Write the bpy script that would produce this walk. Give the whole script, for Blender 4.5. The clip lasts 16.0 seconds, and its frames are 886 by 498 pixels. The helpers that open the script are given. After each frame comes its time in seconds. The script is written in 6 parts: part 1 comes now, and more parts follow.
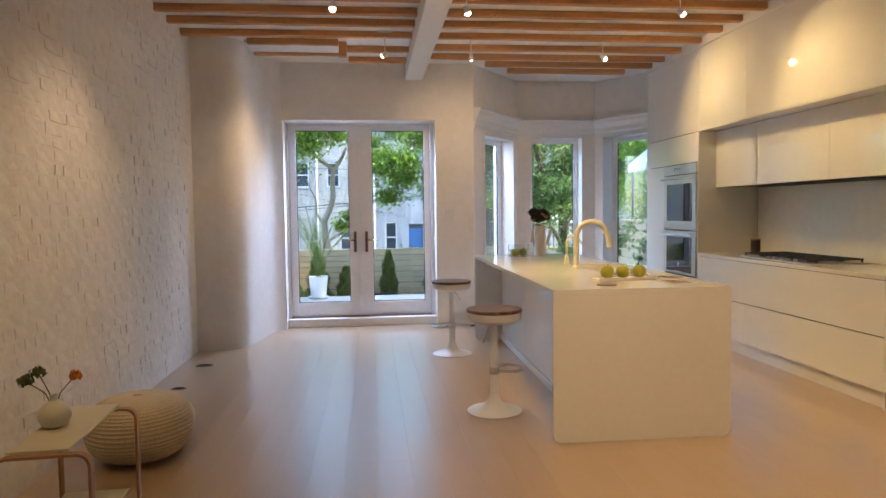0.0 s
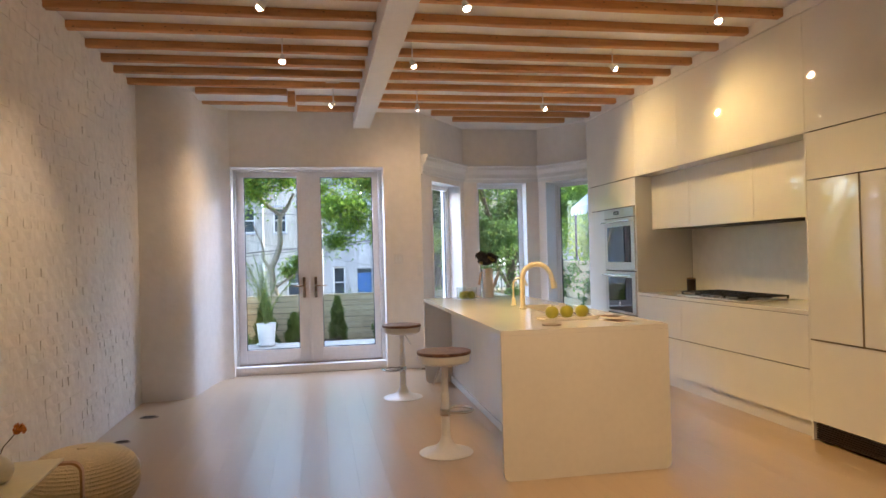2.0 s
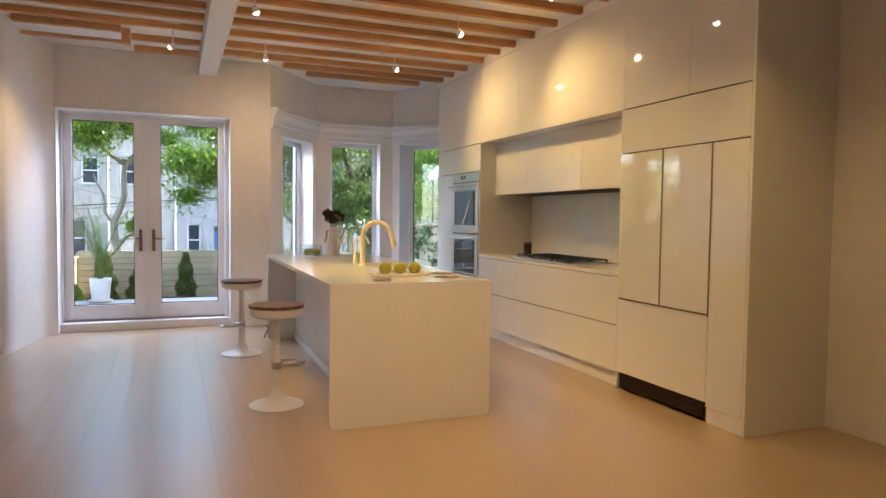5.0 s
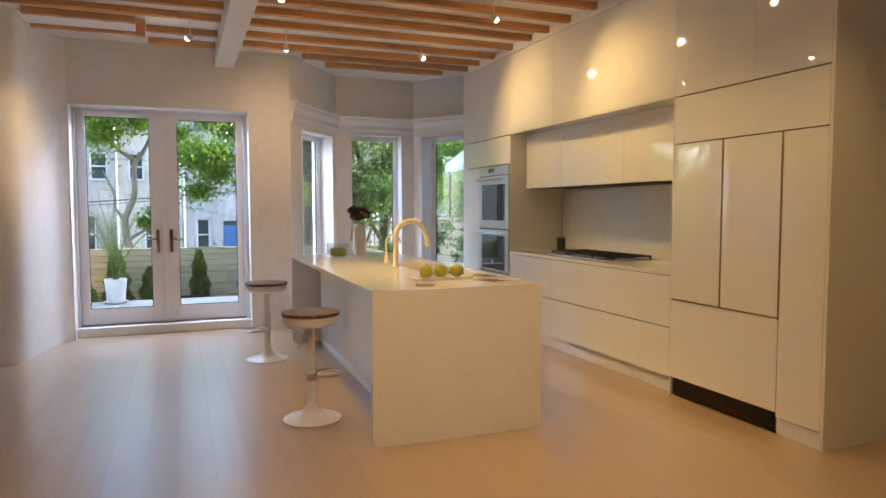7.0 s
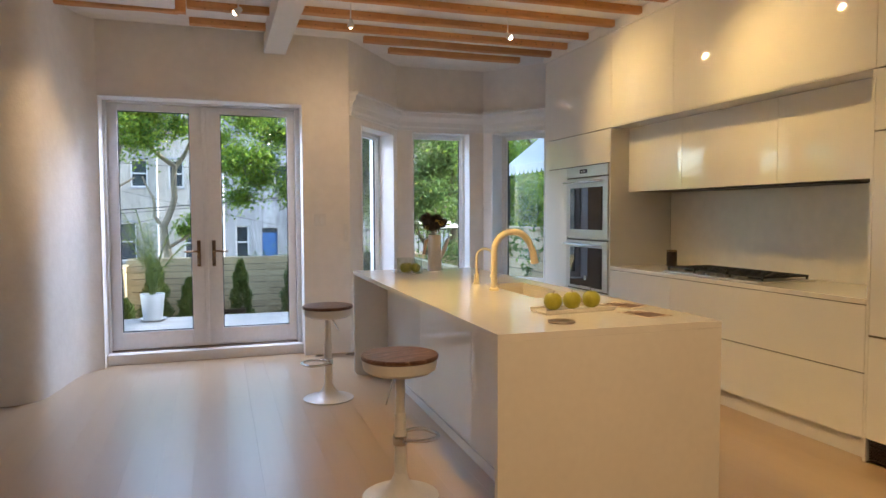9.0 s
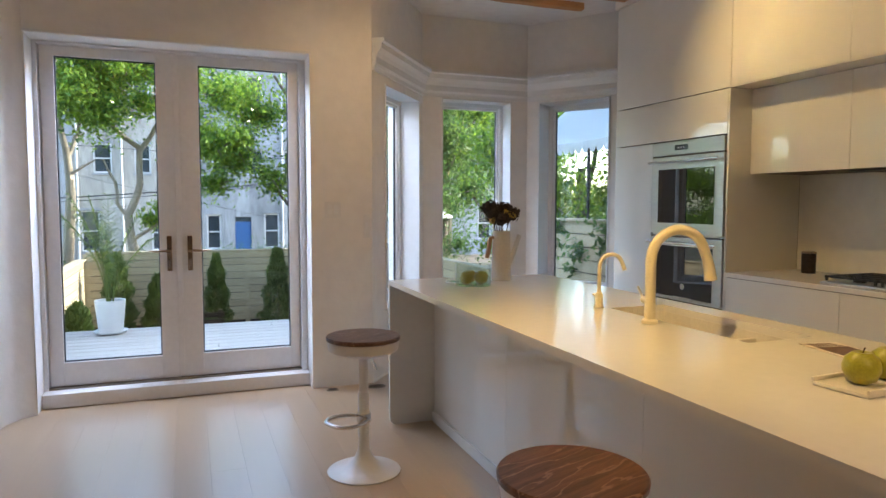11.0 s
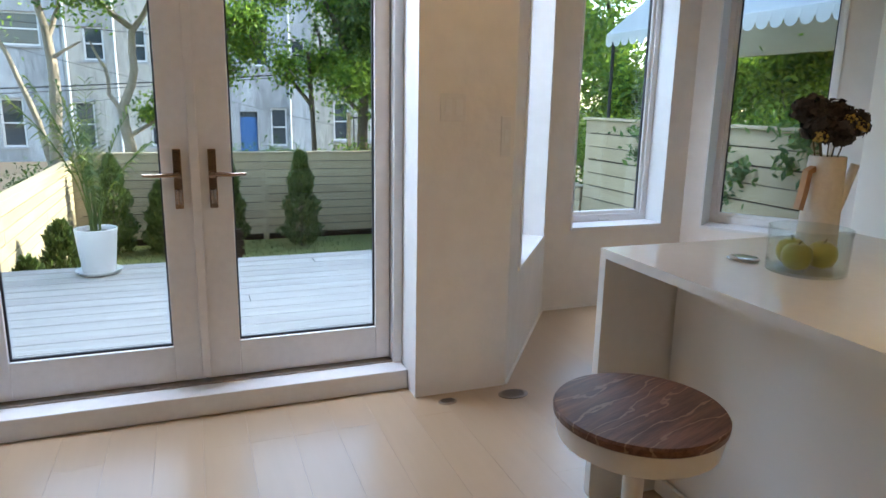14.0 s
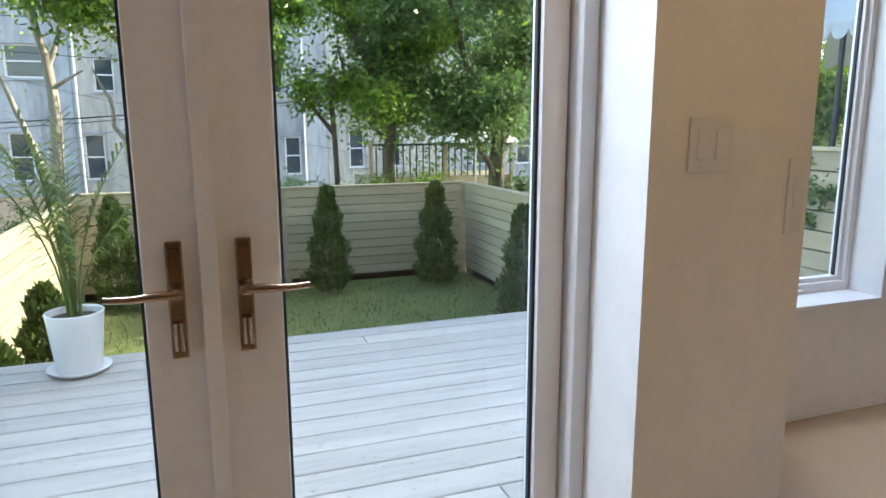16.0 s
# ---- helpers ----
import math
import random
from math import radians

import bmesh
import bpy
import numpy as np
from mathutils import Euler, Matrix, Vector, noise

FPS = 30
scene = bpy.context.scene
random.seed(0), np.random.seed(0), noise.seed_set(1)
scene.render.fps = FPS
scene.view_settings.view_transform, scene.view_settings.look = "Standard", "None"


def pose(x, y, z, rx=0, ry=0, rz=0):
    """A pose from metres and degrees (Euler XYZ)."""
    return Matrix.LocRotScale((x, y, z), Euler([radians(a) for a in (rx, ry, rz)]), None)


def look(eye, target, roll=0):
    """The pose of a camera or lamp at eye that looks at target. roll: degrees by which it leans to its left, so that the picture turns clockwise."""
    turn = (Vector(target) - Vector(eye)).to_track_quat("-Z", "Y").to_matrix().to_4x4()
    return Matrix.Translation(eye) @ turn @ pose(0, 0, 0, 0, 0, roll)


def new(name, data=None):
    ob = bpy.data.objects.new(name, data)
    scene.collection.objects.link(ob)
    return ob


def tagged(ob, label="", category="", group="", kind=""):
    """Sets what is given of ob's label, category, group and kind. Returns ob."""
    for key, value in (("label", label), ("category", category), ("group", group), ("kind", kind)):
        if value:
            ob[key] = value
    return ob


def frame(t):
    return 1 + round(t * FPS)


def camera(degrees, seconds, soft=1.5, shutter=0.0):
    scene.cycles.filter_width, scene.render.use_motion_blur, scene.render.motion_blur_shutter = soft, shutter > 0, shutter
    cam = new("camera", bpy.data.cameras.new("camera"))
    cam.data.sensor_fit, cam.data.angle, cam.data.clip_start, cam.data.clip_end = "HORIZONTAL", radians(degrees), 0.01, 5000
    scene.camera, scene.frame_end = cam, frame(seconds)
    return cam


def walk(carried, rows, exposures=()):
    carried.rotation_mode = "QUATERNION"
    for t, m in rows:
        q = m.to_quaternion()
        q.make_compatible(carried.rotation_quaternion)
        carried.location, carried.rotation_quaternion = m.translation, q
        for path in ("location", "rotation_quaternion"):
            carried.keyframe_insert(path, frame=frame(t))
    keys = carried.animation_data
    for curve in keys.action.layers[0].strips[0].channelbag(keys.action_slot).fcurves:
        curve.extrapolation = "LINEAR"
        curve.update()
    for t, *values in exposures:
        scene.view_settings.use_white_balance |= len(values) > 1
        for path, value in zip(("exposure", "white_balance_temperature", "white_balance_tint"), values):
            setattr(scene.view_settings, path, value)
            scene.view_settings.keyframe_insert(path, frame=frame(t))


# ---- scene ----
cam = camera(67.3, 16.0)
PATH = [
    (0, (0.587, 0.167, 1.38), (0.8, 2.153, 1.269), -0.7),
    (0.5, (0.578, 0.158, 1.393), (0.799, 2.144, 1.302), -1.3),
    (1, (0.588, 0.135, 1.398), (0.861, 2.116, 1.356), -1.2),
    (1.5, (0.572, 0.093, 1.396), (0.892, 2.067, 1.412), -1.4),
    (2, (0.567, 0.051, 1.387), (0.935, 2.016, 1.404), -1.5),
    (2.5, (0.613, 0.066, 1.352), (1.048, 2.018, 1.368), -0.1),
    (3, (0.65, 0.031, 1.333), (1.276, 1.93, 1.33), -0.8),
    (3.5, (0.663, -0.007, 1.342), (1.451, 1.831, 1.316), 0.3),
    (4, (0.708, -0.151, 1.338), (1.5, 1.684, 1.267), -0.5),
    (4.2, (0.735, -0.182, 1.334), (1.51, 1.658, 1.232), 0.1),
    (6.3, (0.761, 0.176, 1.34), (1.495, 2.035, 1.255), 0.7),
    (6.5, (0.73, 0.197, 1.347), (1.491, 2.044, 1.256), 0.6),
    (7, (0.641, 0.299, 1.39), (1.37, 2.158, 1.267), -0.1),
    (7.5, (0.741, 0.579, 1.372), (1.429, 2.454, 1.262), 0.5),
    (8, (0.741, 0.881, 1.362), (1.426, 2.756, 1.243), 0.6),
    (8.5, (0.626, 1.136, 1.393), (1.365, 2.991, 1.28), 0.1),
    (9, (0.588, 1.503, 1.398), (1.222, 3.397, 1.295), -0.2),
    (9.2, (0.605, 1.664, 1.402), (1.21, 3.567, 1.3), 0.8),
    (11.3, (0.492, 3.44, 1.387), (1.261, 5.281, 1.234), -0.4),
    (11.5, (0.475, 3.564, 1.392), (1.297, 5.379, 1.217), -1.3),
    (12, (0.529, 3.96, 1.41), (1.335, 5.783, 1.246), -1.9),
    (12.5, (0.48, 4.39, 1.399), (1.186, 6.256, 1.249), 0.1),
    (13, (0.425, 4.734, 1.4), (1.174, 6.574, 1.174), 0.3),
    (13.5, (0.447, 5.075, 1.391), (1.158, 6.914, 1.053), -0.0),
    (14, (0.447, 5.417, 1.37), (1.138, 7.243, 0.937), 1.1),
    (14.5, (0.38, 5.784, 1.379), (1.152, 7.586, 0.985), -1.3),
    (15, (0.384, 6.187, 1.391), (1.125, 8.008, 1.024), -0.6),
    (15.5, (0.413, 6.566, 1.376), (1.035, 8.43, 1.006), -0.0),
    (16, (0.457, 6.97, 1.39), (1.12, 8.821, 1.024), -0.2),
]
walk(cam, [(t, look(eye, target, roll)) for t, eye, target, roll in PATH], [(0, 3.24, 5950, 14), (4, 3.3, 6350, 16), (9, 3.06, 6300, 13), (12.5, 2.86, 6200, 9), (14, 2.84, 6250, 7), (16, 2.76, 6600, 8)])

# world, sun and sky
world = bpy.data.worlds.new("sky")
scene.world = world
world.use_nodes = True
wn, wl = world.node_tree.nodes, world.node_tree.links
sky = wn.new("ShaderNodeTexSky")
sky.sky_type, sky.sun_disc, sky.sun_elevation, sky.sun_rotation = "NISHITA", False, radians(30), radians(91)
wl.new(sky.outputs[0], wn["Background"].inputs[0])
wn["Background"].inputs[1].default_value = 0.15

sun = new("sun", bpy.data.lights.new("sun", "SUN"))
sun.data.energy, sun.data.angle, sun.data.color = 2.1, radians(0.5), (1.0, 0.93, 0.8)
sun.matrix_world = look((30 * math.sin(radians(91)), 30 * math.cos(radians(91)), 17.3), (0, 0, 0))

# unseen area lamps added above the doors and the bay to boost the sky's light
for eye, aim, width, depth, watts in (((0.46, 8.95, 2.98), (0.3, 4.0, 0.3), 1.8, 0.6, 27), ((3.12, 9.62, 2.9), (2.7, 6.0, 0.4), 1.3, 0.6, 15)):
    lamp = new("sky_fill_lamp", bpy.data.lights.new("sky_fill_lamp", "AREA"))
    lamp.data.shape, lamp.data.size, lamp.data.size_y, lamp.data.energy, lamp.data.color = "RECTANGLE", width, depth, watts, (0.66, 0.76, 1.0)
    lamp.matrix_world = look(eye, aim)

SPOTS = [
    # place of the lamp head, point it is aimed at, watts, beam in degrees
    ((0.33, 5.30, 2.93), (0.1, 4.4, 0.0), 5, 130), ((1.345, 5.33, 2.93), (2.25, 5.3, 0.9), 135, 76),
    ((3.04, 5.28, 2.93), (4.05, 4.85, 2.1), 38, 90), ((0.75, 6.80, 2.93), (-0.63, 7.36, 1.95), 46, 46),
    ((1.61, 6.86, 2.93), (1.9, 8.2, 1.3), 22, 125), ((2.96, 6.82, 2.93), (4.05, 6.3, 2.1), 40, 110),
    ((3.24, 4.09, 2.93), (3.5, 3.0, 0.0), 25, 100), ((1.50, 4.06, 2.93), (2.2, 3.0, 0.3), 24, 90),
    # entries at y 2.6 and below are unseen lamps added to brighten the near end
    ((0.27, 4.19, 2.93), (-1.2, 4.3, 1.3), 34, 60), ((-0.5, 2.6, 2.93), (-1.1, 3.3, 0.7), 21, 76),
    ((1.5, 2.6, 2.93), (2.2, 3.4, 0.4), 66, 84), ((3.3, 2.6, 2.93), (4.1, 2.6, 0.4), 20, 90),
    ((1.6, 0.8, 2.93), (2.25, 3.8, 0.4), 74, 66), ((3.3, 1.0, 2.93), (3.0, 3.4, 0.2), 18, 90),
    ((-0.4, 0.8, 2.93), (-1.0, 1.4, 1.0), 14, 90),
]
for eye, aim, watts, beam_angle in SPOTS:
    lamp = new("spot_light", bpy.data.lights.new("spot_light", "SPOT"))
    lamp.data.energy, lamp.data.color, lamp.data.spot_size, lamp.data.spot_blend, lamp.data.shadow_soft_size = watts * 0.16, (1.0, 0.65, 0.22) if eye[0] > 2.5 or eye[0] < 0 or 5.3 < eye[1] < 5.4 and eye[0] > 1 else (1.0, 0.67, 0.35), radians(beam_angle), 1.0, 0.012
    d = (Vector(aim) - Vector(eye)).normalized()
    lamp.matrix_world = look(Vector(eye) + d * 0.07, aim)


# materials
def mat(name, color, rough=0.5, metal=0.0, noise_scale=0.0, var=0.12, bump=0.0, bump_scale=60.0, coat=0.0, rand=0.0, island=0.0, stretch=(1, 1, 1), detail=None, spec=0.5):
    m = bpy.data.materials.new(name)
    m.use_nodes = True
    n, k = m.node_tree.nodes, m.node_tree.links
    b = n["Principled BSDF"]
    b.inputs["Base Color"].default_value = (*color, 1)
    b.inputs["Roughness"].default_value, b.inputs["Metallic"].default_value = rough, metal
    b.inputs["Coat Weight"].default_value, b.inputs["Coat Roughness"].default_value = coat, 0.02
    b.inputs["Specular IOR Level"].default_value = spec
    coord = n.new("ShaderNodeTexCoord")
    mp = n.new("ShaderNodeMapping")
    mp.inputs["Scale"].default_value = stretch
    k.new(coord.outputs["Object"], mp.inputs[0])
    out = None
    if noise_scale:
        big, small = n.new("ShaderNodeTexNoise"), n.new("ShaderNodeTexNoise")
        big.inputs["Scale"].default_value, small.inputs["Scale"].default_value = noise_scale, noise_scale * 9
        big.inputs["Detail"].default_value, small.inputs["Detail"].default_value = 4, 5
        k.new(mp.outputs[0], big.inputs[0]), k.new(mp.outputs[0], small.inputs[0])
        mix = n.new("ShaderNodeMath")
        mix.operation = "ADD"
        k.new(big.outputs[0], mix.inputs[0]), k.new(small.outputs[0], mix.inputs[1])
        rng = n.new("ShaderNodeMapRange")
        rng.inputs[1].default_value, rng.inputs[2].default_value = 0.65, 1.35
        rng.inputs[3].default_value, rng.inputs[4].default_value = 1 - var, 1 + var
        k.new(mix.outputs[0], rng.inputs[0])
        out = rng.outputs[0]
    for amount, node, sock in ((rand, "ShaderNodeObjectInfo", "Random"), (island, "ShaderNodeNewGeometry", "Random Per Island")):
        if amount:
            info, r2 = n.new(node), n.new("ShaderNodeMapRange")
            r2.inputs[3].default_value, r2.inputs[4].default_value = 1 - amount, 1 + amount
            k.new(info.outputs[sock], r2.inputs[0])
            if out:
                mul = n.new("ShaderNodeMath")
                mul.operation = "MULTIPLY"
                k.new(out, mul.inputs[0]), k.new(r2.outputs[0], mul.inputs[1])
                out = mul.outputs[0]
            else:
                out = r2.outputs[0]
    if out:
        hsv = n.new("ShaderNodeHueSaturation")
        hsv.inputs["Color"].default_value = (*color, 1)
        k.new(out, hsv.inputs["Value"])
        k.new(hsv.outputs[0], b.inputs["Base Color"])
    if bump:
        t, bp = n.new("ShaderNodeTexNoise"), n.new("ShaderNodeBump")
        t.inputs["Scale"].default_value, t.inputs["Detail"].default_value = bump_scale, 6
        k.new(mp.outputs[0], t.inputs[0]), k.new(t.outputs[0], bp.inputs["Height"])
        bp.inputs["Strength"].default_value, bp.inputs["Distance"].default_value = bump, 0.01
        k.new(bp.outputs[0], b.inputs["Normal"])
    return m


def wood(name, light, dark, rough=0.45, scale=1.0, axis=0, rand=0.1, knots=False, contrast=0.5, coat=0.0):
    """Wood with long grain along one axis of the object's own space, set off by each piece's random number."""
    m = bpy.data.materials.new(name)
    m.use_nodes = True
    n, k = m.node_tree.nodes, m.node_tree.links
    b = n["Principled BSDF"]
    b.inputs["Roughness"].default_value = rough
    b.inputs["Coat Weight"].default_value = coat
    coord, info, mp = n.new("ShaderNodeTexCoord"), n.new("ShaderNodeObjectInfo"), n.new("ShaderNodeMapping")
    off = n.new("ShaderNodeVectorMath")
    off.operation = "MULTIPLY_ADD"
    comb = n.new("ShaderNodeCombineXYZ")
    for s in range(3):
        k.new(info.outputs["Random"], comb.inputs[s])
    off.inputs[1].default_value = (37, 23, 51)
    k.new(comb.outputs[0], off.inputs[0]), k.new(coord.outputs["Object"], off.inputs[2])
    st = [9 * scale, 9 * scale, 9 * scale]
    st[axis] = 0.7 * scale
    mp.inputs["Scale"].default_value = st
    k.new(off.outputs[0], mp.inputs[0])
    a, f = n.new("ShaderNodeTexNoise"), n.new("ShaderNodeTexNoise")
    a.inputs["Scale"].default_value, a.inputs["Detail"].default_value, a.inputs["Distortion"].default_value = 1.0, 5, 1.2
    f.inputs["Scale"].default_value, f.inputs["Detail"].default_value = 9.0, 6
    k.new(mp.outputs[0], a.inputs[0]), k.new(mp.outputs[0], f.inputs[0])
    ad = n.new("ShaderNodeMath")
    ad.operation, ad.inputs[1].default_value = "MULTIPLY_ADD", 0.65
    k.new(a.outputs[0], ad.inputs[0])
    sc = n.new("ShaderNodeMath")
    sc.operation, sc.inputs[1].default_value = "MULTIPLY", 0.35
    k.new(f.outputs[0], sc.inputs[0]), k.new(sc.outputs[0], ad.inputs[2])
    ramp = n.new("ShaderNodeValToRGB")
    ramp.color_ramp.elements[0].position, ramp.color_ramp.elements[1].position = 0.5 - contrast / 3.2, 0.5 + contrast / 3.2
    ramp.color_ramp.elements[0].color, ramp.color_ramp.elements[1].color = (*dark, 1), (*light, 1)
    k.new(ad.outputs[0], ramp.inputs[0])
    hsv, r2 = n.new("ShaderNodeHueSaturation"), n.new("ShaderNodeMapRange")
    r2.inputs[3].default_value, r2.inputs[4].default_value = 1 - rand, 1 + rand
    k.new(info.outputs["Random"], r2.inputs[0]), k.new(r2.outputs[0], hsv.inputs["Value"])
    col = ramp.outputs[0]
    if knots:
        v, vm = n.new("ShaderNodeTexVoronoi"), n.new("ShaderNodeMapping")
        sv = [7.0, 7.0, 7.0]
        sv[axis] = 2.6
        vm.inputs["Scale"].default_value = sv
        k.new(off.outputs[0], vm.inputs[0]), k.new(vm.outputs[0], v.inputs[0])
        kr = n.new("ShaderNodeValToRGB")
        kr.color_ramp.elements[0].position, kr.color_ramp.elements[1].position = 0.07, 0.16
        kr.color_ramp.elements[0].color, kr.color_ramp.elements[1].color = (1, 1, 1, 1), (0, 0, 0, 1)
        k.new(v.outputs["Distance"], kr.inputs[0])
        mx = n.new("ShaderNodeMix")
        mx.data_type = "RGBA"
        k.new(kr.outputs[0], mx.inputs[0]), k.new(col, mx.inputs[6])
        mx.inputs[7].default_value = (dark[0] * 0.3, dark[1] * 0.28, dark[2] * 0.3, 1)
        col = mx.outputs[2]
    k.new(col, hsv.inputs["Color"]), k.new(hsv.outputs[0], b.inputs["Base Color"])
    bp = n.new("ShaderNodeBump")
    bp.inputs["Strength"].default_value, bp.inputs["Distance"].default_value = 0.15, 0.004
    k.new(f.outputs[0], bp.inputs["Height"]), k.new(bp.outputs[0], b.inputs["Normal"])
    return m


def glass_mat(name, tint=(1, 1, 1), least=0.04):
    m = bpy.data.materials.new(name)
    m.use_nodes = True
    n, k = m.node_tree.nodes, m.node_tree.links
    n.remove(n["Principled BSDF"])
    tr, gl, lw, mx = n.new("ShaderNodeBsdfTransparent"), n.new("ShaderNodeBsdfGlossy"), n.new("ShaderNodeLayerWeight"), n.new("ShaderNodeMixShader")
    pw, ml = n.new("ShaderNodeMath"), n.new("ShaderNodeMath")
    tr.inputs[0].default_value = (*tint, 1)
    gl.inputs["Roughness"].default_value = 0.0
    lw.inputs[0].default_value = 0.5
    pw.operation, pw.inputs[1].default_value = "POWER", 5.0
    ml.operation, ml.inputs[1].default_value, ml.inputs[2].default_value = "MULTIPLY_ADD", 0.9, least
    k.new(lw.outputs["Facing"], pw.inputs[0]), k.new(pw.outputs[0], ml.inputs[0]), k.new(ml.outputs[0], mx.inputs[0])
    k.new(tr.outputs[0], mx.inputs[1]), k.new(gl.outputs[0], mx.inputs[2])
    k.new(mx.outputs[0], n["Material Output"].inputs[0])
    return m


def glow_mat(name, color, power):
    m = bpy.data.materials.new(name)
    m.use_nodes = True
    b = m.node_tree.nodes["Principled BSDF"]
    b.inputs["Emission Color"].default_value, b.inputs["Emission Strength"].default_value = (*color, 1), power
    return m


def leaf_mat(name, color, yellow, trans=0.45):
    m = bpy.data.materials.new(name)
    m.use_nodes = True
    n, k = m.node_tree.nodes, m.node_tree.links
    b = n["Principled BSDF"]
    geo, ramp = n.new("ShaderNodeNewGeometry"), n.new("ShaderNodeValToRGB")
    ramp.color_ramp.elements[0].color, ramp.color_ramp.elements[1].color = (*color, 1), (*yellow, 1)
    k.new(geo.outputs["Random Per Island"], ramp.inputs[0])
    k.new(ramp.outputs[0], b.inputs["Base Color"])
    b.inputs["Roughness"].default_value = 0.55
    tl, mx = n.new("ShaderNodeBsdfTranslucent"), n.new("ShaderNodeMixShader")
    k.new(ramp.outputs[0], tl.inputs[0])
    mx.inputs[0].default_value = trans
    k.new(b.outputs[0], mx.inputs[1]), k.new(tl.outputs[0], mx.inputs[2])
    k.new(mx.outputs[0], n["Material Output"].inputs[0])
    return m


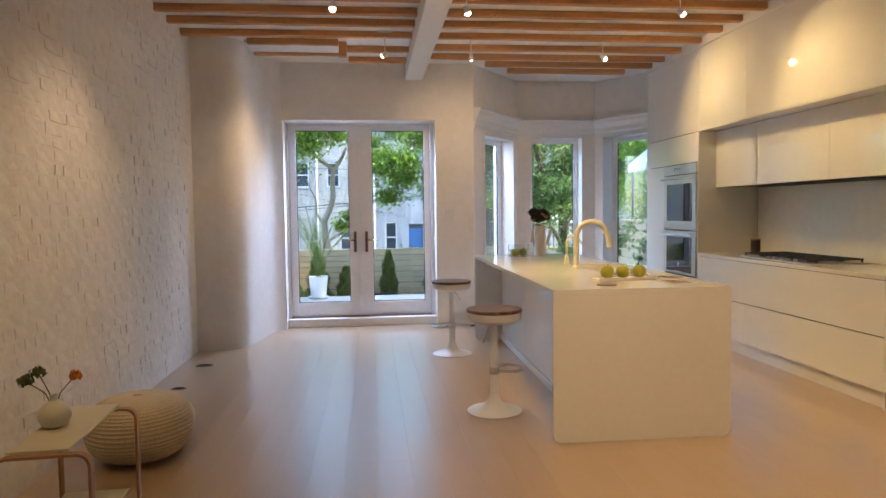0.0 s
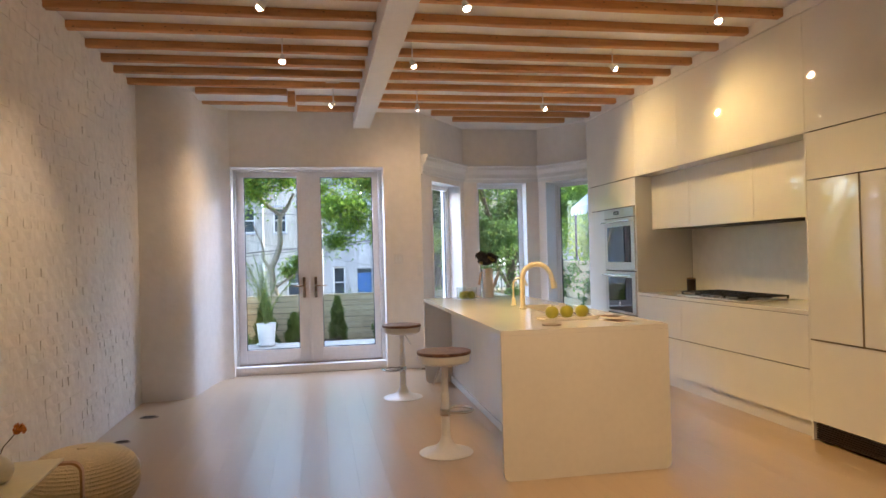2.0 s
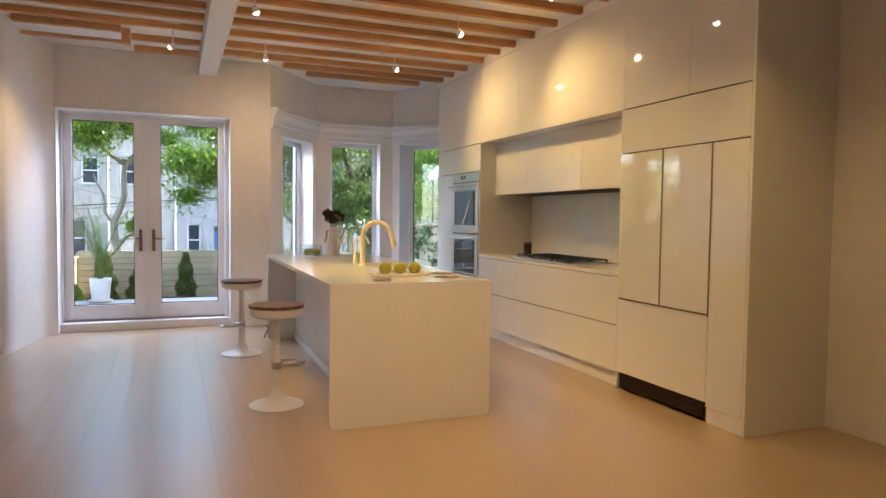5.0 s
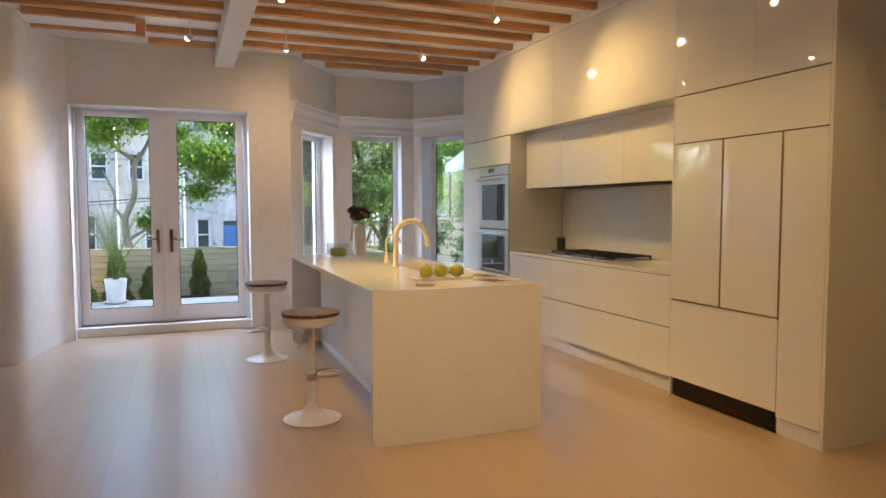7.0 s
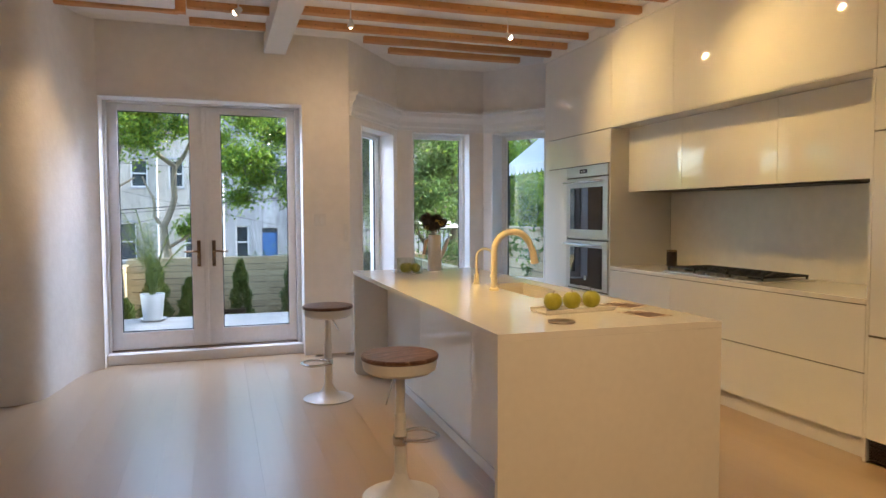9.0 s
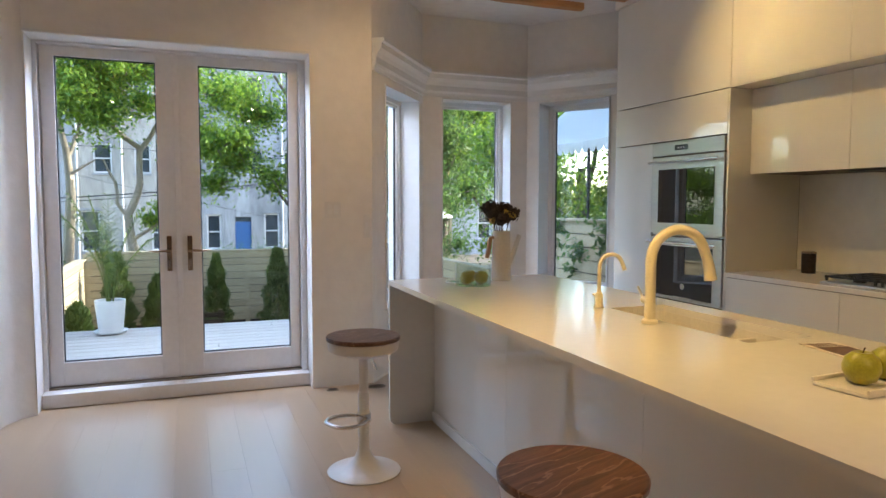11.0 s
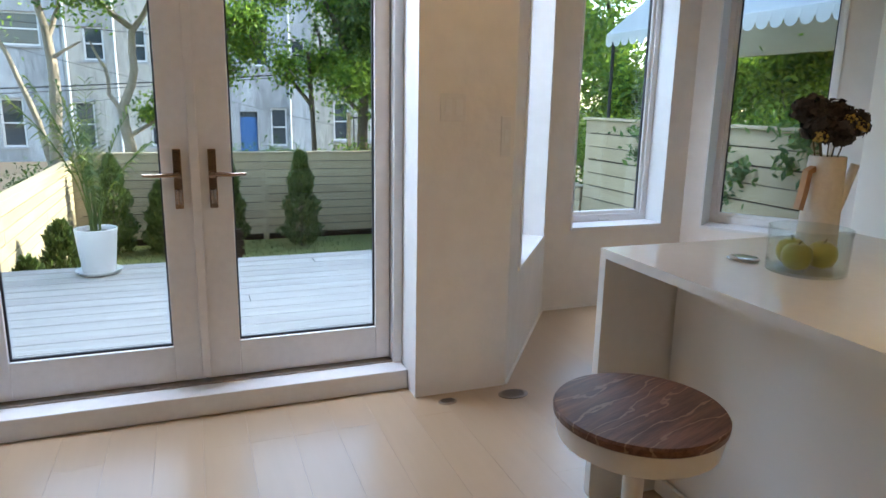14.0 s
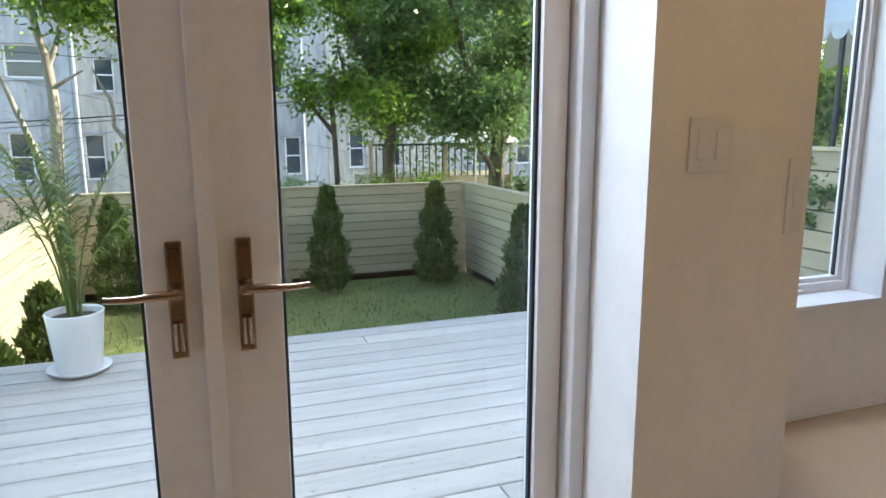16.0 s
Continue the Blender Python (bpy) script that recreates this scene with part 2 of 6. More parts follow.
M = {
    "plaster": mat("white_plaster", (0.84, 0.815, 0.79), 0.75, noise_scale=1.1, var=0.05, bump=0.25, bump_scale=22),
    "brickpaint": mat("painted_brick", (0.83, 0.8, 0.76), 0.6, noise_scale=1.6, var=0.09, bump=1.0, bump_scale=11),
    "ceiling": mat("ceiling_plaster", (0.86, 0.84, 0.82), 0.85, noise_scale=1.5, var=0.06, bump=0.3, bump_scale=25),
    "trim": mat("white_trim_paint", (0.8, 0.8, 0.8), 0.35, noise_scale=2.0, var=0.03),
    "doorpaint": mat("white_door_paint", (0.78, 0.77, 0.77), 0.4, noise_scale=3.0, var=0.05, bump=0.06, bump_scale=90),
    "lacquer": mat("white_gloss_lacquer", (0.8, 0.79, 0.76), 0.02, noise_scale=0.8, var=0.02, bump=0.004, bump_scale=2.5, spec=0.85),
    # dark colour that paints in the shade inside gaps and slots
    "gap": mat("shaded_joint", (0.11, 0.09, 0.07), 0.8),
    "stone": mat("white_quartz", (0.78, 0.76, 0.72), 0.13, noise_scale=3.0, var=0.03, spec=0.5),
    "splash": mat("backsplash_glass", (0.8, 0.78, 0.73), 0.3, noise_scale=1.2, var=0.06),
    "steel": mat("brushed_steel", (0.58, 0.56, 0.54), 0.36, 1.0, noise_scale=3.0, var=0.08, stretch=(1, 1, 12)),
    "chrome": mat("chrome", (0.75, 0.74, 0.72), 0.12, 1.0, noise_scale=4.0, var=0.05),
    "bronze": mat("antique_bronze", (0.4, 0.3, 0.22), 0.22, 1.0, noise_scale=14, var=0.3),
    "iron": mat("black_cast_iron", (0.02, 0.02, 0.02), 0.5, noise_scale=20, var=0.3, bump=0.2, bump_scale=200),
    "blackglass": mat("black_oven_glass", (0.006, 0.006, 0.007), 0.015, noise_scale=2, var=0.1, spec=1.0),
    "screen": mat("display", (0.02, 0.022, 0.025), 0.1, noise_scale=2, var=0.1),
    "white_metal": mat("white_powder_coat", (0.78, 0.77, 0.76), 0.3, noise_scale=4, var=0.04),
    "cream": mat("cream_enamel_faucet", (0.82, 0.74, 0.55), 0.3, noise_scale=5, var=0.04),
    "ceramic": mat("white_ceramic", (0.72, 0.68, 0.62), 0.35, noise_scale=9, var=0.08, bump=0.08, bump_scale=50),
    "potwhite": mat("white_glazed_pot", (0.62, 0.62, 0.61), 0.3, noise_scale=5, var=0.06),
    "soil": mat("potting_soil", (0.03, 0.022, 0.015), 0.95, noise_scale=20, var=0.4, bump=0.8, bump_scale=60),
    "apple": mat("green_apple_skin", (0.36, 0.35, 0.03), 0.3, noise_scale=18, var=0.2, coat=0.2, rand=0.1),
    "stalk": mat("dry_stalk", (0.1, 0.07, 0.03), 0.8, noise_scale=30, var=0.3),
    "petal_dark": mat("dried_dark_petals", (0.035, 0.025, 0.018), 0.85, noise_scale=30, var=0.5, island=0.5),
    "petal_orange": mat("dried_orange_petals", (0.55, 0.17, 0.02), 0.7, noise_scale=30, var=0.3, island=0.3),
    "petal_yellow": mat("dried_yellow_petals", (0.4, 0.27, 0.06), 0.8, noise_scale=30, var=0.3, island=0.3),
    "petal_green": mat("dried_green_petals", (0.11, 0.12, 0.04), 0.8, noise_scale=30, var=0.3, island=0.4),
    "paper": mat("magazine_paper", (0.62, 0.55, 0.48), 0.5, noise_scale=6, var=0.15),
    "print": mat("printed_ink", (0.16, 0.09, 0.07), 0.5, noise_scale=15, var=0.4, rand=0.4),
    "knit": mat("cream_knitted_wool", (0.68, 0.58, 0.42), 0.95, noise_scale=6, var=0.1, bump=0.8, bump_scale=140),
    "knitwhite": mat("white_wool", (0.78, 0.75, 0.7), 0.95, noise_scale=6, var=0.08, bump=0.8, bump_scale=140),
    "tabletop": mat("cream_laminate", (0.72, 0.66, 0.5), 0.35, noise_scale=3, var=0.05),
    # dark bronze parts, and the painted shade behind fence and deck gaps
    "grille": mat("dark_bronze_and_gap_shade", (0.045, 0.03, 0.022), 0.4, 0.6, noise_scale=6, var=0.3),
    "pull": mat("brown_metal_edge", (0.26, 0.2, 0.13), 0.35, 0.8, noise_scale=5, var=0.15),
    "rubber": mat("dark_gasket", (0.03, 0.03, 0.035), 0.7),
    "vent": mat("floor_register_metal", (0.3, 0.25, 0.21), 0.45, 0.7, noise_scale=25, var=0.3),
    # strong stucco variation: vertical streaks, and dappled shade put into the colour
    "stucco": mat("pale_stucco", (0.26, 0.27, 0.285), 0.9, noise_scale=0.9, var=0.42, bump=0.3, bump_scale=8, stretch=(1, 1, 0.22)),
    "stucco2": mat("cream_stucco", (0.32, 0.305, 0.275), 0.9, noise_scale=0.9, var=0.4, bump=0.3, bump_scale=8, stretch=(1, 1, 0.22)),
    "winframe": mat("facade_window_paint", (0.5, 0.51, 0.52), 0.5, noise_scale=3, var=0.1),
    "farglass": mat("far_window_glass", (0.04, 0.05, 0.06), 0.05, noise_scale=0.7, var=0.5),
    "blue": mat("blue_door_paint", (0.03, 0.1, 0.26), 0.5, noise_scale=2, var=0.15),
    "roof": mat("dark_roofing", (0.07, 0.065, 0.06), 0.9, noise_scale=3, var=0.2),
    "grass": mat("lawn", (0.12, 0.14, 0.035), 0.9, noise_scale=3.0, var=0.35, bump=0.6, bump_scale=80),
    "earth": mat("ground_earth", (0.1, 0.08, 0.055), 0.95, noise_scale=1.2, var=0.3, bump=0.5, bump_scale=12),
    "bark": mat("pale_bark", (0.33, 0.28, 0.22), 0.85, noise_scale=4, var=0.35, bump=0.8, bump_scale=26, stretch=(1, 1, 0.35)),
    "bark2": mat("dark_bark", (0.1, 0.08, 0.06), 0.9, noise_scale=4, var=0.35, bump=0.8, bump_scale=26, stretch=(1, 1, 0.35)),
    "wire": mat("black_cable", (0.02, 0.02, 0.022), 0.6),
    "awning": leaf_mat("white_canvas", (0.86, 0.88, 0.9), (0.88, 0.9, 0.92), 0.55),
    "bulb": glow_mat("lamp_glow", (1.0, 0.78, 0.5), 9.0),
    "glass": glass_mat("window_glass", (0.96, 0.98, 0.97)),
    "bowlglass": glass_mat("bowl_glass", (0.93, 0.96, 0.95), 0.06),
    "joist": wood("old_joist_wood", (0.74, 0.39, 0.165), (0.46, 0.21, 0.08), 0.6, 0.9, 0, 0.13, True, 0.7),
    "floor": wood("pale_oak_floor", (0.5, 0.362, 0.23), (0.43, 0.3, 0.182), 0.32, 0.5, 1, 0.006, False, 1.1, 0.9),
    "walnut": wood("dark_walnut_seat", (0.2, 0.095, 0.06), (0.07, 0.028, 0.017), 0.35, 3.4, 0, 0.1, False, 0.42),
    "birch": wood("bent_birch", (0.5, 0.29, 0.15), (0.38, 0.2, 0.095), 0.4, 1.5, 2, 0.05, False, 0.8),
    "deckwood": wood("grey_white_deck_boards", (0.46, 0.43, 0.385), (0.3, 0.28, 0.25), 0.75, 0.8, 0, 0.12, True, 0.8),
    "fencewood": wood("yellow_cedar_fence", (0.44, 0.375, 0.25), (0.31, 0.255, 0.165), 0.75, 0.8, 0, 0.12, True, 0.8),
    "fencewoody": wood("cedar_fence_side", (0.44, 0.375, 0.25), (0.31, 0.255, 0.165), 0.75, 0.8, 1, 0.12, True, 0.8),
    "leafbright": leaf_mat("sunlit_leaves", (0.055, 0.15, 0.03), (0.32, 0.46, 0.05), 0.6),
    "leafdark": leaf_mat("dark_leaves", (0.045, 0.11, 0.04), (0.17, 0.27, 0.06), 0.5),
    "cedarleaf": leaf_mat("arborvitae_leaves", (0.03, 0.06, 0.014), (0.1, 0.15, 0.03), 0.25),
    "palmleaf": leaf_mat("palm_leaves", (0.06, 0.12, 0.03), (0.28, 0.32, 0.06), 0.45),
}


M["floor"].node_tree.nodes["Bump"].inputs["Strength"].default_value = 0.03
M["floor"].node_tree.nodes["Principled BSDF"].inputs["Coat Roughness"].default_value = 0.3


def pale_grain(m, color, scale):
    """Thin pale lines of open grain across a dark wood."""
    n, k = m.node_tree.nodes, m.node_tree.links
    b = n["Principled BSDF"]
    base = b.inputs["Base Color"].links[0].from_socket
    coord, mp, w, ramp, mx = n.new("ShaderNodeTexCoord"), n.new("ShaderNodeMapping"), n.new("ShaderNodeTexWave"), n.new("ShaderNodeValToRGB"), n.new("ShaderNodeMix")
    mp.inputs["Scale"].default_value = (0.3, 1, 1)
    w.bands_direction = "Y"
    w.inputs["Scale"].default_value, w.inputs["Distortion"].default_value = scale, 16.0
    w.inputs["Detail"].default_value, w.inputs["Detail Scale"].default_value = 4.0, 1.6
    ramp.color_ramp.elements[0].position, ramp.color_ramp.elements[1].position = 0.95, 1.0
    ramp.color_ramp.elements[0].color, ramp.color_ramp.elements[1].color = (0, 0, 0, 1), (0.8, 0.8, 0.8, 1)
    mx.data_type = "RGBA"
    mx.inputs[7].default_value = (*color, 1)
    k.new(coord.outputs["Object"], mp.inputs[0]), k.new(mp.outputs[0], w.inputs[0]), k.new(w.outputs["Fac"], ramp.inputs[0])
    k.new(ramp.outputs[0], mx.inputs[0]), k.new(base, mx.inputs[6]), k.new(mx.outputs[2], b.inputs["Base Color"])


pale_grain(M["walnut"], (0.36, 0.23, 0.16), 6.5)

# mesh tools
def box(bm, x0, x1, y0, y1, z0, z1, bevel=0.0):
    r = bmesh.ops.create_cube(bm, size=1.0)
    for v in r["verts"]:
        v.co = Vector((x0 + (v.co.x + 0.5) * (x1 - x0), y0 + (v.co.y + 0.5) * (y1 - y0), z0 + (v.co.z + 0.5) * (z1 - z0)))
    if bevel:
        edges = list({e for v in r["verts"] for e in v.link_edges})
        bmesh.ops.bevel(bm, geom=edges, offset=bevel, segments=2, affect="EDGES", profile=0.6)
    return bm


def boxbm(*a, **kw):
    return box(bmesh.new(), *a, **kw)


def lathe(bm, profile, seg=32, at=(0, 0, 0), wobble=None):
    rings = []
    for r, z in profile:
        ring = []
        for i in range(seg):
            a = 2 * math.pi * i / seg
            rr = r * (wobble(a, z) if wobble else 1)
            ring.append(bm.verts.new((at[0] + rr * math.cos(a), at[1] + rr * math.sin(a), at[2] + z)))
        rings.append(ring)
    for a, b in zip(rings, rings[1:]):
        for i in range(seg):
            bm.faces.new((a[i], a[(i + 1) % seg], b[(i + 1) % seg], b[i]))
    if profile[0][0] > 0.0005:
        bm.faces.new(list(reversed(rings[0])))
    if profile[-1][0] > 0.0005:
        bm.faces.new(rings[-1])
    return bm


def tube(bm, path, radius, seg=10, flat=None):
    """A tube along a path of points; radius a number or one a point; flat: (wide, thick) for a strip."""
    pts = [Vector(p) for p in path]
    rad = radius if isinstance(radius, (list, tuple)) else [radius] * len(pts)
    side, rings = None, []
    for i, p in enumerate(pts):
        d = (pts[min(i + 1, len(pts) - 1)] - pts[max(i - 1, 0)]).normalized()
        if side is None:
            side = d.orthogonal().normalized() if not flat else Vector(flat[2])
        side = (side - d * side.dot(d)).normalized()
        up = d.cross(side)
        if flat:
            w, h = flat[0] / 2, flat[1] / 2
            offs = [side * w + up * h, -side * w + up * h, -side * w - up * h, side * w - up * h]
        else:
            offs = [(side * math.cos(2 * math.pi * j / seg) + up * math.sin(2 * math.pi * j / seg)) * rad[i] for j in range(seg)]
        rings.append([bm.verts.new(p + o) for o in offs])
    n = len(rings[0])
    for a, b in zip(rings, rings[1:]):
        for j in range(n):
            bm.faces.new((a[j], a[(j + 1) % n], b[(j + 1) % n], b[j]))
    bm.faces.new(list(reversed(rings[0])))
    bm.faces.new(rings[-1])
    return bm


def arc(cx, cz, r, a0, a1, n=8):
    return [(cx + r * math.cos(radians(a0 + (a1 - a0) * i / n)), cz + r * math.sin(radians(a0 + (a1 - a0) * i / n))) for i in range(n + 1)]


def prism(bm, outline, z0, z1):
    """An upright prism over a plan outline."""
    lo = [bm.verts.new((x, y, z0)) for x, y in outline]
    hi = [bm.verts.new((x, y, z1)) for x, y in outline]
    n = len(lo)
    for i in range(n):
        bm.faces.new((lo[i], lo[(i + 1) % n], hi[(i + 1) % n], hi[i]))
    bm.faces.new(list(reversed(lo)))
    bm.faces.new(hi)
    return bm


def part(name, bm, material, parent=None, label="", smooth=False, kind="", category=""):
    bmesh.ops.recalc_face_normals(bm, faces=bm.faces)
    me = bpy.data.meshes.new(name)
    bm.to_mesh(me)
    bm.free()
    me.materials.append(M[material] if isinstance(material, str) else material)
    if smooth:
        me.shade_smooth()
        me.set_sharp_from_angle(angle=radians(40))
    ob = new(name, me)
    if parent:
        ob.parent = parent
    return tagged(ob, label, category, "", kind)


def thing(name, at=(0, 0, 0), label="", category="", group="", turn=0.0):
    ob = new(name)
    ob.empty_display_size = 0.1
    ob.matrix_world = pose(*at, 0, 0, turn)
    return tagged(ob, label, category, group)


def piece(name, mesh, at, parent, turn=(0, 0, 0), scale=(1, 1, 1)):
    ob = new(name, mesh)
    ob.parent = parent
    ob.location, ob.rotation_euler, ob.scale = at, [radians(a) for a in turn], scale
    return ob


def mesh_of(name, bm, material):
    bmesh.ops.recalc_face_normals(bm, faces=bm.faces)
    me = bpy.data.meshes.new(name)
    bm.to_mesh(me)
    bm.free()
    me.materials.append(M[material])
    return me


def wall(name, a, b, thick, z0, z1, holes=(), material="plaster", label=""):
    """A wall from plan point a to b, its room face on the line and its body to the left of a-b; holes: (from, to, low, high) along it."""
    a, b = Vector(a), Vector(b)
    length = (b - a).length
    d = (b - a) / length
    nrm = Vector((-d.y, d.x))
    bm = bmesh.new()
    cuts = sorted({0.0, length, *(h[0] for h in holes), *(h[1] for h in holes)})
    for s0, s1 in zip(cuts, cuts[1:]):
        mid = (s0 + s1) / 2
        over = [h for h in holes if h[0] < mid < h[1]]
        spans = [(z0, z1)] if not over else [(z0, over[0][2]), (over[0][3], z1)]
        for lo, hi in spans:
            if hi - lo > 0.001:
                p, q = a + d * s0, a + d * s1
                prism(bm, [(p.x, p.y), (q.x, q.y), (q.x + nrm.x * thick, q.y + nrm.y * thick), (p.x + nrm.x * thick, p.y + nrm.y * thick)], lo, hi)
    bmesh.ops.remove_doubles(bm, verts=bm.verts, dist=0.0005)
    return part(name, bm, material, kind="structure", label=label, category="wall")


# the setting: room
WX, EX, SY, NY, TOP, DECK = -1.18, 4.70, -3.2, 8.19, 3.45, 3.15
floor = part("floor", boxbm(WX - 0.3, EX + 0.3, SY - 0.3, 9.7, -0.3, -0.02), "floor", kind="structure", label="pale oak plank floor with a light worn finish", category="floor")
wall_west = part("wall_west", boxbm(WX - 0.3, WX - 0.0038, SY - 0.3, NY + 0.5, -0.02, TOP), "brickpaint", kind="structure", label="rough brick wall painted white", category="wall")
part("wall_south", boxbm(WX - 0.3, EX + 0.3, SY - 0.3, SY, -0.02, TOP), "plaster", kind="structure", label="plain white plaster wall behind the room", category="wall")
part("wall_east", boxbm(EX, EX + 0.3, SY, NY + 0.2, -0.02, TOP), "plaster", kind="structure", label="plain white plaster wall beside the tall cabinets", category="wall")
# garden wall with the door opening
part("wall_north", (lambda bm: (box(bm, -1.4, -0.43, NY, NY + 0.42, -0.02, TOP), box(bm, -0.43, 1.37, NY, NY + 0.42, 2.475, TOP), box(bm, 1.37, 1.835, NY, NY + 0.42, -0.02, TOP), bm)[-1])(bmesh.new()), "plaster", kind="structure", label="white plaster garden wall round the double doors", category="wall")
# rounded chimney breast in the corner
outline = [(-1.19, 7.09), (-0.95, 7.09)]
outline += [(-0.95 + 0.27 * math.sin(radians(a)), 7.36 - 0.27 * math.cos(radians(a))) for a in (12, 24, 36, 48, 60, 72)]
outline += [(-0.675, 7.42), (-0.65, 7.58), (-0.63, 7.75), (-0.605, 7.9), (-0.57, 8.03), (-0.52, 8.13), (-0.44, 8.186), (-0.44, 8.3), (-1.19, 8.3)]
part("chimney_breast", prism(bmesh.new(), outline, 0.0, DECK), "plaster", kind="structure", label="rounded white plaster chimney breast in the corner", category="wall", smooth=True)
# bay
BAY = [(1.835, 8.19), (2.60, 9.21), (3.70, 9.21), (4.40, 8.19)]
wall("wall_bay_west", BAY[1], BAY[0], -0.3, -0.02, TOP, [(0.13, 1.00, 0.52, 2.34)], label="angled bay wall in white plaster with a narrow window")
wall("wall_bay_north", BAY[2], BAY[1], -0.3, -0.02, TOP, [(0.175, 0.915, 0.54, 2.395)], label="middle bay wall in white plaster with a tall window")
wall("wall_bay_east", BAY[3], BAY[2], -0.3, -0.02, TOP, [(0.375, 1.11, 0.53, 2.39)], label="angled bay wall in white plaster with a tall window")
part("wall_bay_return", boxbm(4.40, 5.0, 8.19, 8.6, -0.02, TOP), "plaster", kind="structure", label="white plaster wall beside the bay", category="wall")
# ceiling: deck and battens between the joists
bm = boxbm(WX - 0.3, EX + 0.3, SY - 0.3, 9.8, DECK, TOP + 0.1)
part("ceiling", bm, "ceiling", kind="structure", label="white painted boards between the joists", category="ceiling")
beam = part("ceiling_beam", boxbm(1.02, 1.22, SY, 8.188, 2.95, 3.149, bevel=0.006), "trim", label="white painted steel beam running the length of the ceiling", category="beam")


def joist(x0, x1, back, low=3.09, deep=0.07):
    h = 3.148 - low
    bm = boxbm(0, x1 - x0, -deep, 0, 0, h)
    bmesh.ops.subdivide_edges(bm, edges=[e for e in bm.edges if abs(e.verts[0].co.x - e.verts[1].co.x) > 0.5], cuts=7)
    for v in bm.verts:
        if v.co.z < 0.01:
            v.co.z += random.uniform(-0.004, 0.004)
            v.co.y += random.uniform(-0.004, 0.004)
    bmesh.ops.bevel(bm, geom=[e for e in bm.edges if e.verts[0].co.z < 0.02 and e.verts[1].co.z < 0.02 and abs(e.verts[0].co.y - e.verts[1].co.y) < 0.02], offset=0.007, segments=1, affect="EDGES")
    ob = part("ceiling_joist", bm, "joist", label="exposed orange-brown timber ceiling joist with knots", category="ceiling joist")
    tagged(ob, group="ceiling joists")
    ob.location = (x0, back, low)
    return ob


backs = [round(5.30 - 0.405 * i, 3) for i in range(20, 0, -1)] + [5.30, 5.715, 6.095, 6.45, 6.86]
for y in backs:
    joist(WX - 0.005, 1.018, y)
    joist(1.222, 4.05, y)
joist(-0.62, 0.285, 7.17), joist(-0.63, 0.285, 7.63), joist(0.365, 1.018, 7.44), joist(0.365, 1.018, 7.93)
joist(1.222, 4.05, 7.31), joist(1.222, 4.05, 7.72), joist(1.96, 4.05, 8.07), joist(2.30, 3.80, 8.43)
part("ceiling_patch", boxbm(-0.66, 0.283, 7.175, 7.57, 3.115, 3.148), "ceiling", kind="structure", label="lower white plastered patch of ceiling", category="ceiling")
hang = part("joist_block", boxbm(0.286, 0.364, 7.20, 7.28, 3.00, 3.149, bevel=0.005), "joist", label="short timber block hanging between two joists", category="ceiling joist")

# door frame and sill
frame_ob = thing("door_frame", (0, 0, 0), "white painted frame of the garden doors with a raised sill", "door frame")
part("jamb", boxbm(-0.428, -0.403, 8.40, 8.56, 0.10, 2.473, bevel=0.003), "doorpaint", frame_ob)
part("jamb", boxbm(1.325, 1.368, 8.40, 8.56, 0.10, 2.473, bevel=0.003), "doorpaint", frame_ob)
part("head", boxbm(-0.402, 1.324, 8.40, 8.56, 2.459, 2.473, bevel=0.003), "doorpaint", frame_ob)
part("sill", boxbm(-0.428, 1.367, 8.30, 8.60, 0.001, 0.098, bevel=0.006), "doorpaint", frame_ob)
part("threshold", boxbm(-0.404, 1.324, 8.415, 8.575, 0.099, 0.108), "vent", frame_ob, "dark metal threshold")
part("trim_head", boxbm(-0.44, 1.38, 8.178, 8.188, 2.477, 2.492, bevel=0.003), "doorpaint", frame_ob)
part("threshold_outside", boxbm(-0.6, 1.5, 8.605, 8.70, -0.05, 0.06), "stucco", kind="structure")


